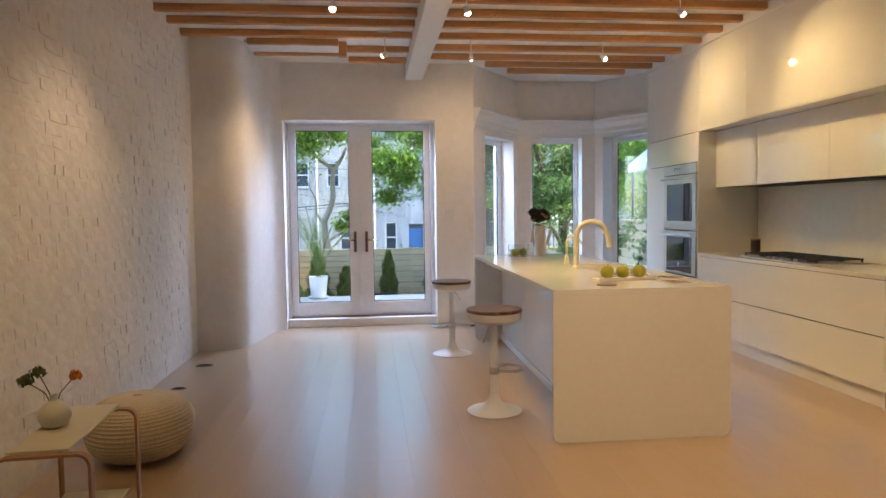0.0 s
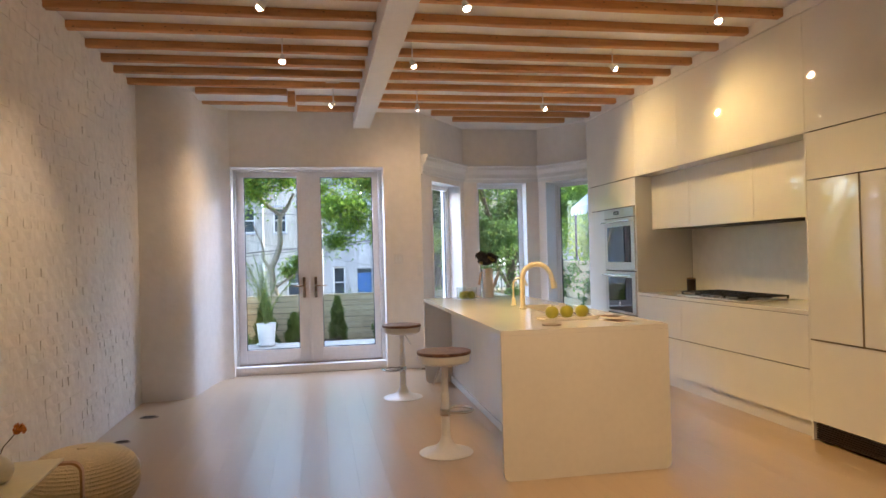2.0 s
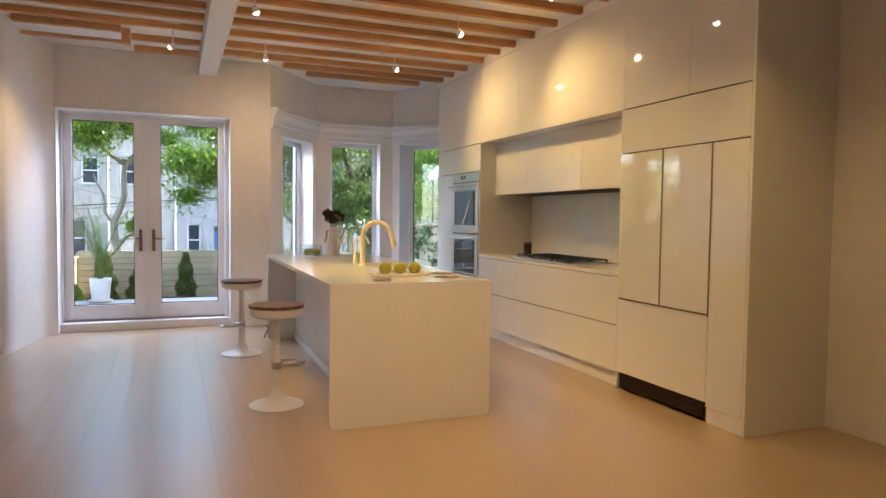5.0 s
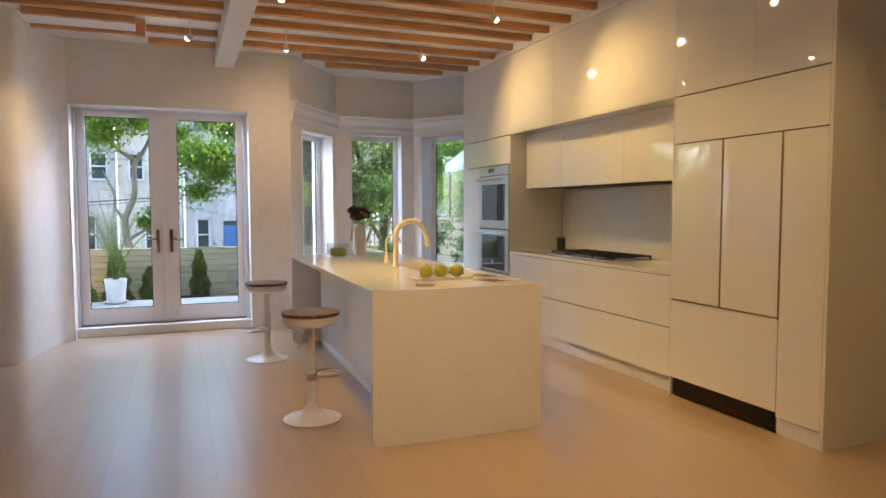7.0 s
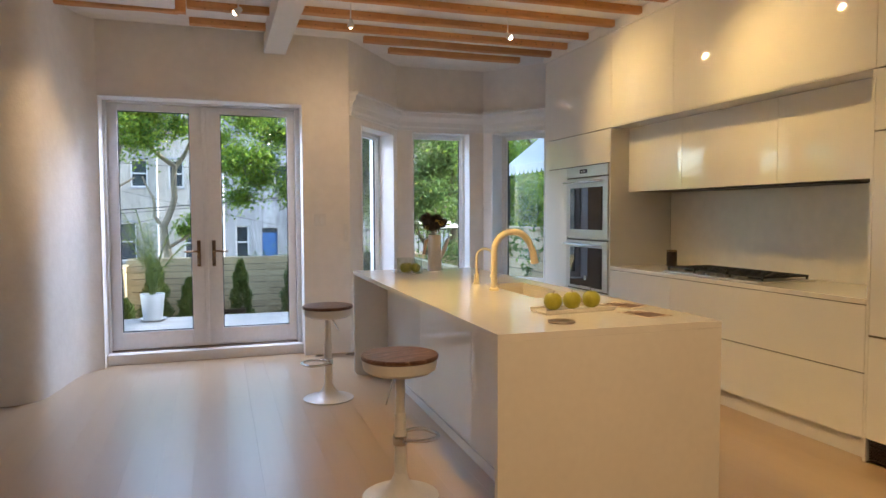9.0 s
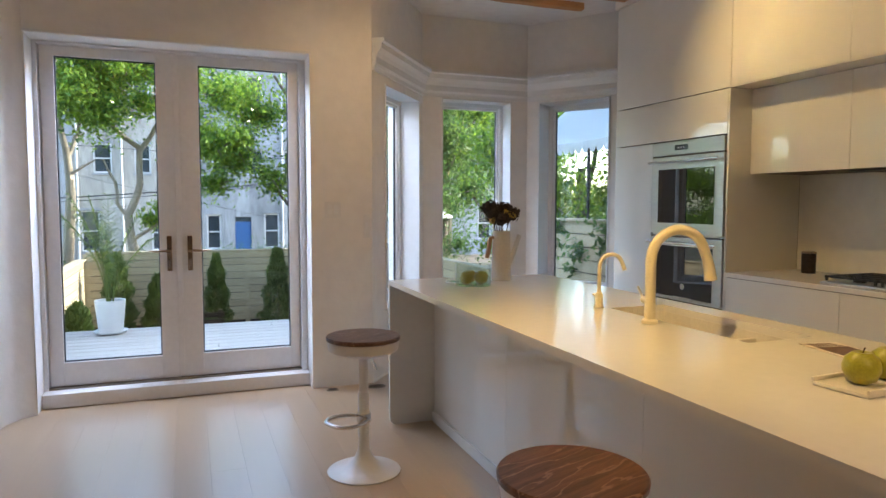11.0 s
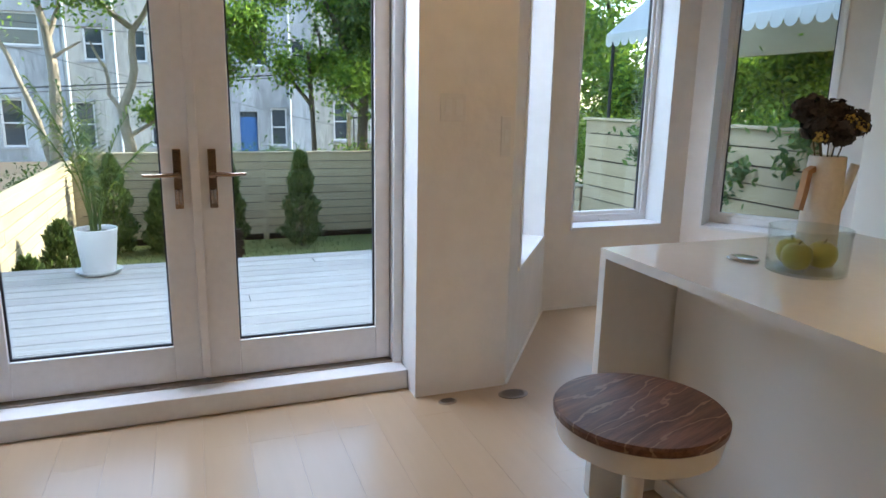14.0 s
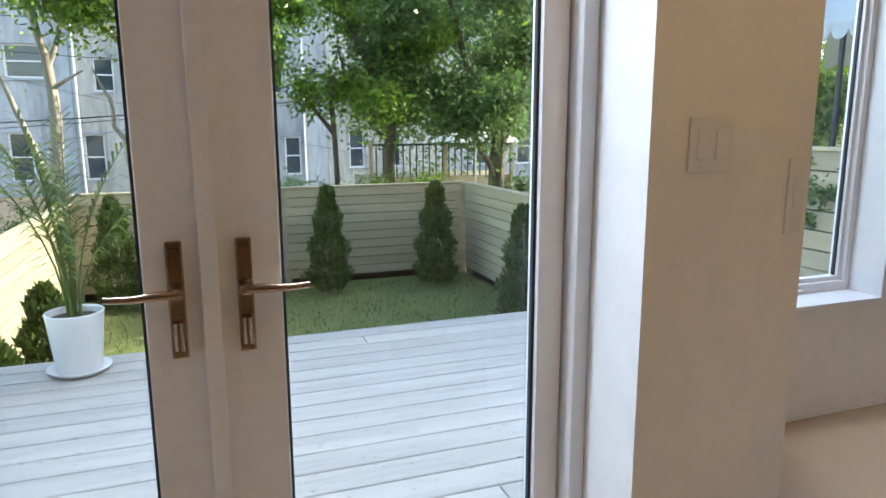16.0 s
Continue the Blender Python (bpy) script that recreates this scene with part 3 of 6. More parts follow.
def leaf_door(x0, x1, g0, g1, hx, out):
    d = thing("garden_door", (x0, 8.485, 0.122), "white painted glazed garden door with a tall bronze handle, closed", "door", "double garden doors")
    X = lambda v: v - x0
    y0, y1, z1 = -0.03, 0.03, 2.334
    part("stile", boxbm(0, X(g0), y0, y1, -0.010, z1, bevel=0.004), "doorpaint", d)
    part("stile", boxbm(X(g1), x1 - x0, y0, y1, -0.010, z1, bevel=0.004), "doorpaint", d)
    part("rail", boxbm(X(g0), X(g1), y0, y1, -0.010, 0.156, bevel=0.003), "doorpaint", d)
    part("rail", boxbm(X(g0), X(g1), y0, y1, 2.268, z1, bevel=0.003), "doorpaint", d)
    gl = part("glass", boxbm(X(g0) + 0.002, X(g1) - 0.002, 0.004, 0.010, 0.158, 2.266), "glass", d)
    gl.visible_shadow = False
    bead = bmesh.new()
    for a in ((X(g0), X(g0) + 0.008, 0.157, 2.267), (X(g1) - 0.008, X(g1), 0.157, 2.267), (X(g0), X(g1), 0.157, 0.166), (X(g0), X(g1), 2.259, 2.267)):
        box(bead, a[0], a[1], -0.012, 0.002, a[2], a[3])
    part("glazing_bead", bead, "rubber", d)
    h = part("handle_plate", boxbm(X(hx) - 0.017, X(hx) + 0.017, -0.047, -0.032, 0.778, 1.032, bevel=0.004), "bronze", d, "antique bronze back plate")
    hb = bmesh.new()
    lathe(hb, [(0.013, 0), (0.013, 0.03), (0.01, 0.032)], 14)
    for v in hb.verts:
        v.co = Vector((X(hx) + v.co.x, -0.048 - v.co.z, 0.925 + v.co.y))
    tube(hb, [(X(hx), -0.075, 0.925), (X(hx) + out * 0.03, -0.082, 0.927), (X(hx) + out * 0.085, -0.084, 0.924), (X(hx) + out * 0.135, -0.080, 0.926)], [0.010, 0.010, 0.0085, 0.007], 10)
    part("lever", hb, "bronze", d, "bronze lever handle", smooth=True)
    cb = bmesh.new()
    for zz in (0.82, 1.01):
        tube(cb, [(X(hx), -0.047, zz), (X(hx), -0.06, zz)], 0.0095, 12)
    tube(cb, [(X(hx), -0.055, 0.80), (X(hx), -0.055, 0.86)], 0.011, 12)
    part("lock_cylinder", cb, "bronze", d, smooth=True)
    return d


leaf_door(-0.400, 0.452, -0.311, 0.322, 0.387, -1)
leaf_door(0.457, 1.320, 0.607, 1.248, 0.527, 1)
part("astragal", boxbm(0.436, 0.474, 8.435, 8.454, 0.125, 2.456, bevel=0.004), "doorpaint", frame_ob)


def bay_window(a, b, s0, s1, z0, z1, name, label, depth=0.17, sill=0.0):
    """A window in the hole from s0 to s1 of the wall whose room face runs a-b."""
    a, b = Vector(a), Vector(b)
    d = (b - a).normalized()
    ang = math.degrees(math.atan2(d.y, d.x))
    w = thing(name, (a.x, a.y, 0), label, "window", "", ang)
    # own space: x along the wall, +y out of the room on the other side of the line
    def Y(v):
        return -v
    def bx(x0, x1, y0, y1, zz0, zz1, bv=0.003):
        return boxbm(x0, x1, min(Y(y0), Y(y1)), max(Y(y0), Y(y1)), zz0, zz1, bevel=bv)
    f = 0.05
    part("frame", bx(s0 + 0.001, s0 + f, depth, depth + 0.08, z0 + 0.001, z1 - 0.001), "trim", w)
    part("frame", bx(s1 - f, s1 - 0.001, depth, depth + 0.08, z0 + 0.001, z1 - 0.001), "trim", w)
    part("frame", bx(s0 + f, s1 - f, depth, depth + 0.08, z1 - f, z1 - 0.001), "trim", w)
    part("frame", bx(s0 + f, s1 - f, depth, depth + 0.08, z0 + 0.001, z0 + f + 0.02), "trim", w)
    g0 = z0 + f + 0.02
    sb = bmesh.new()
    for q in ((s0 + f, s0 + f + 0.022, g0, z1 - f), (s1 - f - 0.022, s1 - f, g0, z1 - f), (s0 + f + 0.022, s1 - f - 0.022, g0, g0 + 0.022), (s0 + f + 0.022, s1 - f - 0.022, z1 - f - 0.022, z1 - f)):
        box(sb, q[0], q[1], Y(depth + 0.06), Y(depth + 0.02), q[2], q[3])
    part("sash", sb, "trim", w)
    gk = bmesh.new()
    for q in ((s0 + f + 0.022, s0 + f + 0.03), (s1 - f - 0.03, s1 - f - 0.022)):
        box(gk, q[0], q[1], Y(depth + 0.052), Y(depth + 0.036), g0 + 0.022, z1 - f - 0.022)
    part("gasket", gk, "rubber", w)
    gl = part("glass", boxbm(s0 + f + 0.02, s1 - f - 0.02, Y(depth + 0.046), Y(depth + 0.04), g0 + 0.02, z1 - f - 0.02), "glass", w)
    gl.visible_shadow = False
    part("sill", bx(s0 + 0.002, s1 - 0.002, -0.012, depth - 0.002, z0 + 0.001, z0 + 0.022), "trim", w)
    lining = bmesh.new()
    box(lining, s0 + 0.001, s0 + 0.013, Y(depth - 0.001), Y(-0.01), z0 + 0.023, z1 - 0.014)
    box(lining, s1 - 0.013, s1 - 0.001, Y(depth - 0.001), Y(-0.01), z0 + 0.023, z1 - 0.014)
    box(lining, s0 + 0.001, s1 - 0.001, Y(depth - 0.001), Y(-0.01), z1 - 0.013, z1 - 0.001)
    part("lining", lining, "trim", w)
    lk = bmesh.new()
    box(lk, (s0 + s1) / 2 - 0.04, (s0 + s1) / 2 + 0.04, Y(depth - 0.002), Y(depth - 0.014), z0 + 0.03, z0 + 0.045, bevel=0.003)
    part("latch", lk, "white_metal", w)
    return w


bay_window(BAY[1], BAY[0], 0.13, 1.00, 0.52, 2.34, "bay_window", "narrow white casement window in the angled side of the bay")
bay_window(BAY[2], BAY[1], 0.175, 0.915, 0.54, 2.395, "bay_window", "tall white casement window in the middle of the bay with a deep sill")
bay_window(BAY[3], BAY[2], 0.375, 1.11, 0.53, 2.39, "bay_window", "tall white window in the angled side of the bay", 0.215)

# crown moulding round the bay
def sweep(name, path, profile, material, label):
    """profile: (out from the wall into the room, height)."""
    bm = bmesh.new()
    pts = [Vector(p) for p in path]
    rings = []
    for i, p in enumerate(pts):
        da = (pts[i] - pts[i - 1]).normalized() if i else (pts[1] - pts[0]).normalized()
        db = (pts[i + 1] - pts[i]).normalized() if i < len(pts) - 1 else da
        na, nb = Vector((da.y, -da.x)), Vector((db.y, -db.x))
        m = (na + nb).normalized()
        m /= max(0.3, m.dot(na))
        rings.append([bm.verts.new((p.x + m.x * o, p.y + m.y * o, z)) for o, z in profile])
    n = len(profile)
    for a, b in zip(rings, rings[1:]):
        for j in range(n):
            bm.faces.new((a[j], a[(j + 1) % n], b[(j + 1) % n], b[j]))
    bm.faces.new(list(reversed(rings[0])))
    bm.faces.new(rings[-1])
    return part(name, bm, material, kind="structure", label=label, category="trim")


CROWN = [(0.001, 2.40), (0.02, 2.40), (0.022, 2.43), (0.035, 2.45), (0.035, 2.50), (0.05, 2.53), (0.075, 2.56), (0.08, 2.60), (0.10, 2.61), (0.10, 2.635), (0.001, 2.635)]
sweep("trim_crown", [(1.84, 8.196), BAY[1], BAY[2], (4.40, 8.19)], CROWN, "trim", "deep white crown moulding above the bay windows")
sweep("trim_bay_base", [(1.84, 8.196), BAY[1], BAY[2], (4.40, 8.19)], [(0.001, 0.001), (0.012, 0.001), (0.012, 0.01), (0.001, 0.012)], "plaster", "thin plaster edge along the bay floor")

# switches, registers
sw = thing("light_switch", (1.53, 8.189, 1.345), "white double light switch plate on the pier", "light switch")
part("plate", boxbm(-0.06, 0.06, -0.007, 0, -0.06, 0.06, bevel=0.002), "white_metal", sw)
for dx in (-0.025, 0.025):
    part("rocker", boxbm(dx - 0.016, dx + 0.016, -0.011, -0.0075, -0.033, 0.033, bevel=0.002), "trim", sw)
sw = thing("light_switch", (1.79, 8.189, 1.22), "narrow white switch plate beside the bay", "light switch")
part("plate", boxbm(-0.025, 0.025, -0.006, 0, -0.09, 0.09, bevel=0.002), "white_metal", sw)
part("rocker", boxbm(-0.01, 0.01, -0.009, -0.0065, -0.03, 0.03, bevel=0.002), "trim", sw)
for x, y, rx, ry, lb in ((-0.955, 6.4, 0.08, 0.05, "oval metal floor register beside the brick wall"), (-0.96, 5.59, 0.06, 0.035, "small oval floor plate beside the brick wall"), (1.83, 8.08, 0.075, 0.05, "oval bronze floor register beside the pier"), (1.50, 8.10, 0.045, 0.03, "small bronze floor plate at the pier"), (2.757, 8.49, 0.05, 0.035, "small oval floor plate in the bay")):
    v = thing("floor_register", (x, y, 0.0), lb, "floor register")
    bm = lathe(bmesh.new(), [(1, 0), (1, 0.004), (0.85, 0.007), (0.001, 0.006)], 28)
    for w in bm.verts:
        w.co.x *= rx
        w.co.y *= ry
    part("rim", bm, "vent", v, smooth=True)
    bm = bmesh.new()
    for i in range(-3, 4):
        hw = rx * 0.75 * math.sqrt(max(0.05, 1 - (i / 4) ** 2))
        box(bm, -hw, hw, i * ry * 0.22 - 0.0015, i * ry * 0.22 + 0.0015, 0.007, 0.0085)
    part("slots", bm, "gap", v)


# cabinets: face plane x = CX
CX = 4.0


def panel(y0, y1, z0, z1, parent, name="door", x=CX, material="lacquer", label=""):
    return part(name, boxbm(x, x + 0.02, y0 + 0.0017, y1 - 0.0017, z0 + 0.0017, z1 - 0.0017, bevel=0.0015), material, parent, label)


def unit(name, label, category, y0, y1, z0, z1, x0=CX + 0.0215, x1=4.69, group="kitchen cabinets"):
    u = thing(name, (0, 0, 0), label, category, group)
    # solid body in the dark colour, as painted shade behind the doors
    part("carcass", boxbm(x0, x1, y0, y1, z0, z1), "gap", u, "cabinet body coloured dark for the shade in the door gaps")
    return u


u = unit("refrigerator_cabinet", "built-in refrigerator behind white gloss panels over a dark grille", "refrigerator", 3.29, 4.22, 0.02, 1.845)
panel(3.292, 3.765, 0.72, 1.845, u), panel(3.765, 4.238, 0.72, 1.845, u)
panel(3.292, 4.238, 0.135, 0.715, u, "freezer_drawer")
for i in range(7):
    part("grille_slat", boxbm(CX + 0.004, CX + 0.02, 3.31, 4.215, 0.022 + i * 0.0155, 0.031 + i * 0.0155), "grille", u)
part("edge_pull", boxbm(CX - 0.004, CX - 0.0005, 3.7585, 3.7715, 0.722, 1.843, bevel=0.001), "pull", u, "thin brown metal edge between the doors")
part("edge_pull", boxbm(CX - 0.004, CX - 0.0005, 3.2845, 3.2965, 0.705, 1.843, bevel=0.001), "pull", u, "thin brown metal edge between the doors")
part("edge_pull", boxbm(CX - 0.004, CX - 0.0005, 3.298, 4.236, 0.7115, 0.7205, bevel=0.001), "pull", u)
u = unit("pantry_cabinet", "narrow tall pantry cabinet in white gloss lacquer", "cabinet", 2.99, 3.288, 0.02, 1.845)
panel(2.985, 3.29, 0.105, 1.845, u)
part("plinth", boxbm(CX + 0.012, CX + 0.0205, 2.985, 3.29, 0.001, 0.10), "white_metal", u)
part("cabinet_end_panel", boxbm(CX, 4.698, 2.962, 2.984, 0.001, 3.05, bevel=0.002), "lacquer", u)
part("niche_panel", boxbm(CX, 4.664, 4.2385, 4.256, 0.001, 2.185, bevel=0.001), "lacquer", u)
for y0, y1 in ((2.985, 3.519), (3.519, 4.238), (4.238, 5.96), (5.96, 6.84), (6.84, 8.14)):
    u = unit("upper_cabinet", "tall upper cabinet in white gloss lacquer reaching the joists", "cabinet", y0 + 0.001, y1 - 0.001, 2.20, 3.049)
    panel(y0, y1, 2.19, 3.05, u)
u = unit("bridge_cabinet", "white gloss cabinet above the refrigerator", "cabinet", 2.99, 4.237, 1.852, 2.184)
panel(2.985, 4.238, 1.849, 2.185, u)
part("wall_filler", boxbm(CX, 4.69, 2.962, 8.188, 3.054, 3.149), "plaster", kind="structure", label="white plaster strip above the cabinets", category="wall")
# base drawers and worktop
for y0, y1 in ((4.258, 5.965), (5.965, 6.838)):
    u = unit("base_cabinet", "low white gloss drawer cabinet under the worktop", "cabinet", y0 + 0.001, y1 - 0.001, 0.12, 0.885)
    panel(y0, y1, 0.50, 0.884, u, "drawer"), panel(y0, y1, 0.125, 0.496, u, "drawer")
    part("plinth", boxbm(CX + 0.05, CX + 0.065, y0 + 0.001, y1 - 0.001, 0.001, 0.118), "lacquer", u)
part("worktop", boxbm(CX - 0.004, 4.698, 4.258, 6.838, 0.887, 0.918, bevel=0.003), "stone", label="white stone worktop along the kitchen wall", category="worktop")
part("backsplash", boxbm(4.665, 4.685, 4.258, 6.838, 0.919, 1.60), "splash", label="smooth pale grey backsplash panel", category="backsplash")
u = unit("hood_cabinet", "white gloss cabinet over an extractor hood in the niche", "range hood", 4.26, 6.836, 1.602, 2.187, x0=4.215)
for y0, y1 in ((4.258, 5.10), (5.10, 6.09), (6.09, 6.838)):
    panel(y0, y1, 1.60, 2.186, u, x=4.193)
part("hood_filter", boxbm(4.27, 4.60, 4.75, 6.15, 1.592, 1.601, bevel=0.002), "iron", u, "dark extractor filter")
part("niche_head", boxbm(CX, 4.69, 4.258, 6.838, 2.1875, 2.1985), "lacquer", u)
# oven tower
u = unit("oven_cabinet", "tall white gloss cabinet round the two ovens", "cabinet", 6.86, 8.139, 0.02, 2.186, x0=CX + 0.05)
panel(7.645, 8.14, 0.105, 1.872, u), panel(6.858, 7.64, 0.105, 0.645, u, "drawer"), panel(6.858, 8.14, 1.876, 2.186, u)
part("plinth", boxbm(CX + 0.012, CX + 0.0205, 6.858, 8.14, 0.001, 0.10), "white_metal", u)
part("niche_panel", boxbm(CX, 4.664, 6.8395, 6.857, 0.001, 2.185, bevel=0.001), "lacquer", u)


def oven(z0, z1, control):
    o = thing("wall_oven", (CX, 7.25, z0), "built-in steel wall oven with a black glass door and bar handle", "oven", "stacked wall ovens")
    h = z1 - z0
    part("body", boxbm(0.012, 0.045, -0.385, 0.385, 0, h), "steel", o)
    top = h - (0.115 if control else 0.01)
    d = part("door", boxbm(-0.012, 0.011, -0.385, 0.385, 0.012, top, bevel=0.004), "steel", o, "brushed steel oven door")
    part("window", boxbm(-0.0155, -0.0125, -0.30, 0.30, 0.095 if control else 0.03, top - (0.095 if control else 0.065), bevel=0.001), "blackglass", d, "black glass oven window")
    hb = bmesh.new()
    tube(hb, [(-0.055, -0.37, top - 0.04), (-0.055, 0.37, top - 0.04)], 0.011, 14)
    for yy in (-0.32, 0.32):
        tube(hb, [(-0.013, yy, top - 0.04), (-0.055, yy, top - 0.04)], 0.008, 10)
    part("handle", hb, "chrome", d, "chrome bar handle", smooth=True)
    part("vent_slot", boxbm(-0.006, 0.011, -0.38, 0.38, top + 0.001, top + 0.010), "gap", o)
    if control:
        part("control_panel", boxbm(-0.012, 0.011, -0.385, 0.385, top + 0.012, h, bevel=0.003), "steel", o)
        part("display", boxbm(-0.0145, -0.0125, -0.02, 0.12, top + 0.045, top + 0.085), "screen", o, "small dark display")
        for yy in (0.02, 0.05, 0.08):
            part("display_mark", boxbm(-0.0155, -0.0147, yy - 0.006, yy + 0.006, top + 0.058, top + 0.07), "white_metal", o)
    else:
        kb = bmesh.new()
        tube(kb, [(-0.0156, 0.0, 0.115), (-0.0185, 0.0, 0.115)], 0.022, 18)
        part("badge", kb, "steel", o, "round steel badge")
        part("trim_strip", boxbm(-0.0175, -0.0157, -0.1, 0.1, 0.03, 0.036), "chrome", o)


oven(0.655, 1.148, False), oven(1.152, 1.868, True)

# cooktop
c = thing("gas_cooktop", (4.34, 5.66, 0.918), "gas cooktop with black cast iron grates on a steel tray", "cooktop")
part("tray", boxbm(-0.265, 0.255, -0.53, 0.50, 0.001, 0.012, bevel=0.003), "steel", c)
for gy in (-0.35, 0.0, 0.35):
    bm = bmesh.new()
    for x in (-0.2, -0.1, 0, 0.1, 0.2):
        box(bm, x - 0.005, x + 0.005, gy - 0.165, gy + 0.165, 0.032, 0.044)
    for yy in (-0.16, -0.08, 0, 0.08, 0.16):
        box(bm, -0.205, 0.205, gy + yy - 0.005, gy + yy + 0.005, 0.031, 0.043)
    for x in (-0.2, 0.2):
        for yy in (-0.155, 0.155):
            box(bm, x - 0.006, x + 0.006, gy + yy - 0.006, gy + yy + 0.006, 0.012, 0.033)
    part("grate", bm, "iron", c)
for x, y, r in ((-0.12, -0.35, 0.045), (0.12, -0.35, 0.035), (0, 0, 0.055), (-0.12, 0.35, 0.035), (0.12, 0.35, 0.045)):
    part("burner", lathe(bmesh.new(), [(r, 0), (r, 0.01), (r * 0.8, 0.016), (0.001, 0.017)], 20, (x, y, 0.0125)), "iron", c, smooth=True)
for i in range(5):
    part("knob", lathe(bmesh.new(), [(0.016, 0), (0.015, 0.018), (0.001, 0.02)], 16, (-0.235, -0.3 + 0.1 * i, 0.0125)), "steel", c, smooth=True)
t = thing("canister", (4.50, 6.60, 0.918), "small dark bronze canister on the worktop", "canister")
part("body", lathe(bmesh.new(), [(0.045, 0), (0.046, 0.13), (0.044, 0.135), (0.001, 0.135)], 24, (0, 0, 0.001)), "grille", t, smooth=True)
part("lid", lathe(bmesh.new(), [(0.047, 0), (0.047, 0.012), (0.03, 0.016), (0.001, 0.017)], 24, (0, 0, 0.137)), "bronze", t, smooth=True)

# island
IX0, IX1, IY0, IY1, IZ = 1.64, 2.735, 3.955, 7.22, 0.914
isl = thing("kitchen_island", (0, 0, 0), "long white kitchen island body with gloss panels", "kitchen island")


ISLE = pose(IX0, IY0, 0, 0, 0, -0.7) @ pose(-IX0, -IY0, 0)
isl.matrix_world = ISLE


def rounded_slab(y0, y1, x0, x1, z1, r=0.045):
    """An end slab with its two lower corners rounded."""
    pts = [(x0, z1), (x0, r)] + [(x0 + r - r * math.cos(radians(a)), r - r * math.sin(radians(a))) for a in (22, 45, 68, 90)]
    pts += [(x1 - r + r * math.sin(radians(a)), r - r * math.cos(radians(a))) for a in (0, 22, 45, 68)] + [(x1, r), (x1, z1)]
    bm = bmesh.new()
    f = [bm.verts.new((x, y0, z)) for x, z in pts]
    g = [bm.verts.new((x, y1, z)) for x, z in pts]
    n = len(pts)
    for i in range(n):
        bm.faces.new((f[i], f[(i + 1) % n], g[(i + 1) % n], g[i]))
    bm.faces.new(f)
    bm.faces.new(list(reversed(g)))
    return bm


part("end_slab", rounded_slab(IY0, IY0 + 0.032, IX0, IX1, IZ - 0.0305), "stone", isl, "white stone end slab reaching the floor")
part("end_slab", rounded_slab(IY1 - 0.032, IY1, IX0, IX1, IZ - 0.0305), "stone", isl)
part("core", boxbm(1.95, 2.64, IY0 + 0.034, 4.93, 0.10, IZ - 0.032), "lacquer", isl)
part("core", boxbm(1.95, 2.64, 5.85, IY1 - 0.034, 0.10, IZ - 0.032), "lacquer", isl)
part("core", boxbm(1.95, 2.64, 4.93, 5.85, 0.10, 0.68), "lacquer", isl)
for i in range(3):
    y0 = IY0 + 0.036 + i * (IY1 - IY0 - 0.072) / 3
    y1 = IY0 + 0.036 + (i + 1) * (IY1 - IY0 - 0.072) / 3
    part("side_panel", boxbm(1.93, 1.949, y0 + 0.001, y1 - 0.001, 0.062, IZ - 0.033, bevel=0.001), "lacquer", isl)
    part("drawer", boxbm(2.6415, 2.66, y0 + 0.002, y1 - 0.002, 0.105, 0.49, bevel=0.001), "lacquer", isl)
    part("drawer", boxbm(2.6415, 2.66, y0 + 0.002, y1 - 0.002, 0.495, IZ - 0.04, bevel=0.001), "lacquer", isl)
part("base_strip", boxbm(1.915, 1.93, IY0 + 0.036, IY1 - 0.036, 0.001, 0.06, bevel=0.002), "trim", isl)
part("plinth", boxbm(1.95, 2.58, IY0 + 0.036, IY1 - 0.036, 0.001, 0.099), "trim", isl)
# worktop round the sink opening
SX0, SX1, SY0, SY1 = 2.30, 2.60, 4.98, 5.80
wt = bmesh.new()
box(wt, IX0, IX1, IY0, SY0, IZ - 0.03, IZ), box(wt, IX0, IX1, SY1, IY1, IZ - 0.03, IZ)
box(wt, IX0, SX0, SY0, SY1, IZ - 0.03, IZ), box(wt, SX1, IX1, SY0, SY1, IZ - 0.03, IZ)
bmesh.ops.remove_doubles(wt, verts=wt.verts, dist=0.0005)
part("island_worktop", wt, "stone", label="long white stone island worktop with a sink cut into it", category="worktop").matrix_world = ISLE
s = thing("sink", (0, 0, 0), "white undermounted sink in the island", "sink")
s.matrix_world = ISLE
sb = bmesh.new()
box(sb, SX0 - 0.015, SX0, SY0 - 0.015, SY1 + 0.015, 0.70, IZ - 0.031), box(sb, SX1, SX1 + 0.015, SY0 - 0.015, SY1 + 0.015, 0.70, IZ - 0.031)
box(sb, SX0, SX1, SY0 - 0.015, SY0, 0.70, IZ - 0.031), box(sb, SX0, SX1, SY1, SY1 + 0.015, 0.70, IZ - 0.031), box(sb, SX0, SX1, SY0, SY1, 0.69, 0.70)
part("basin", sb, "ceramic", s)
part("drain", lathe(bmesh.new(), [(0.04, 0), (0.04, 0.004), (0.03, 0.002), (0.001, 0.001)], 20, (2.45, 5.4, 0.7005)), "chrome", s, smooth=True)
part("divider", boxbm(SX0 + 0.001, SX1 - 0.001, 5.24, 5.255, 0.701, 0.86, bevel=0.003), "ceramic", s)


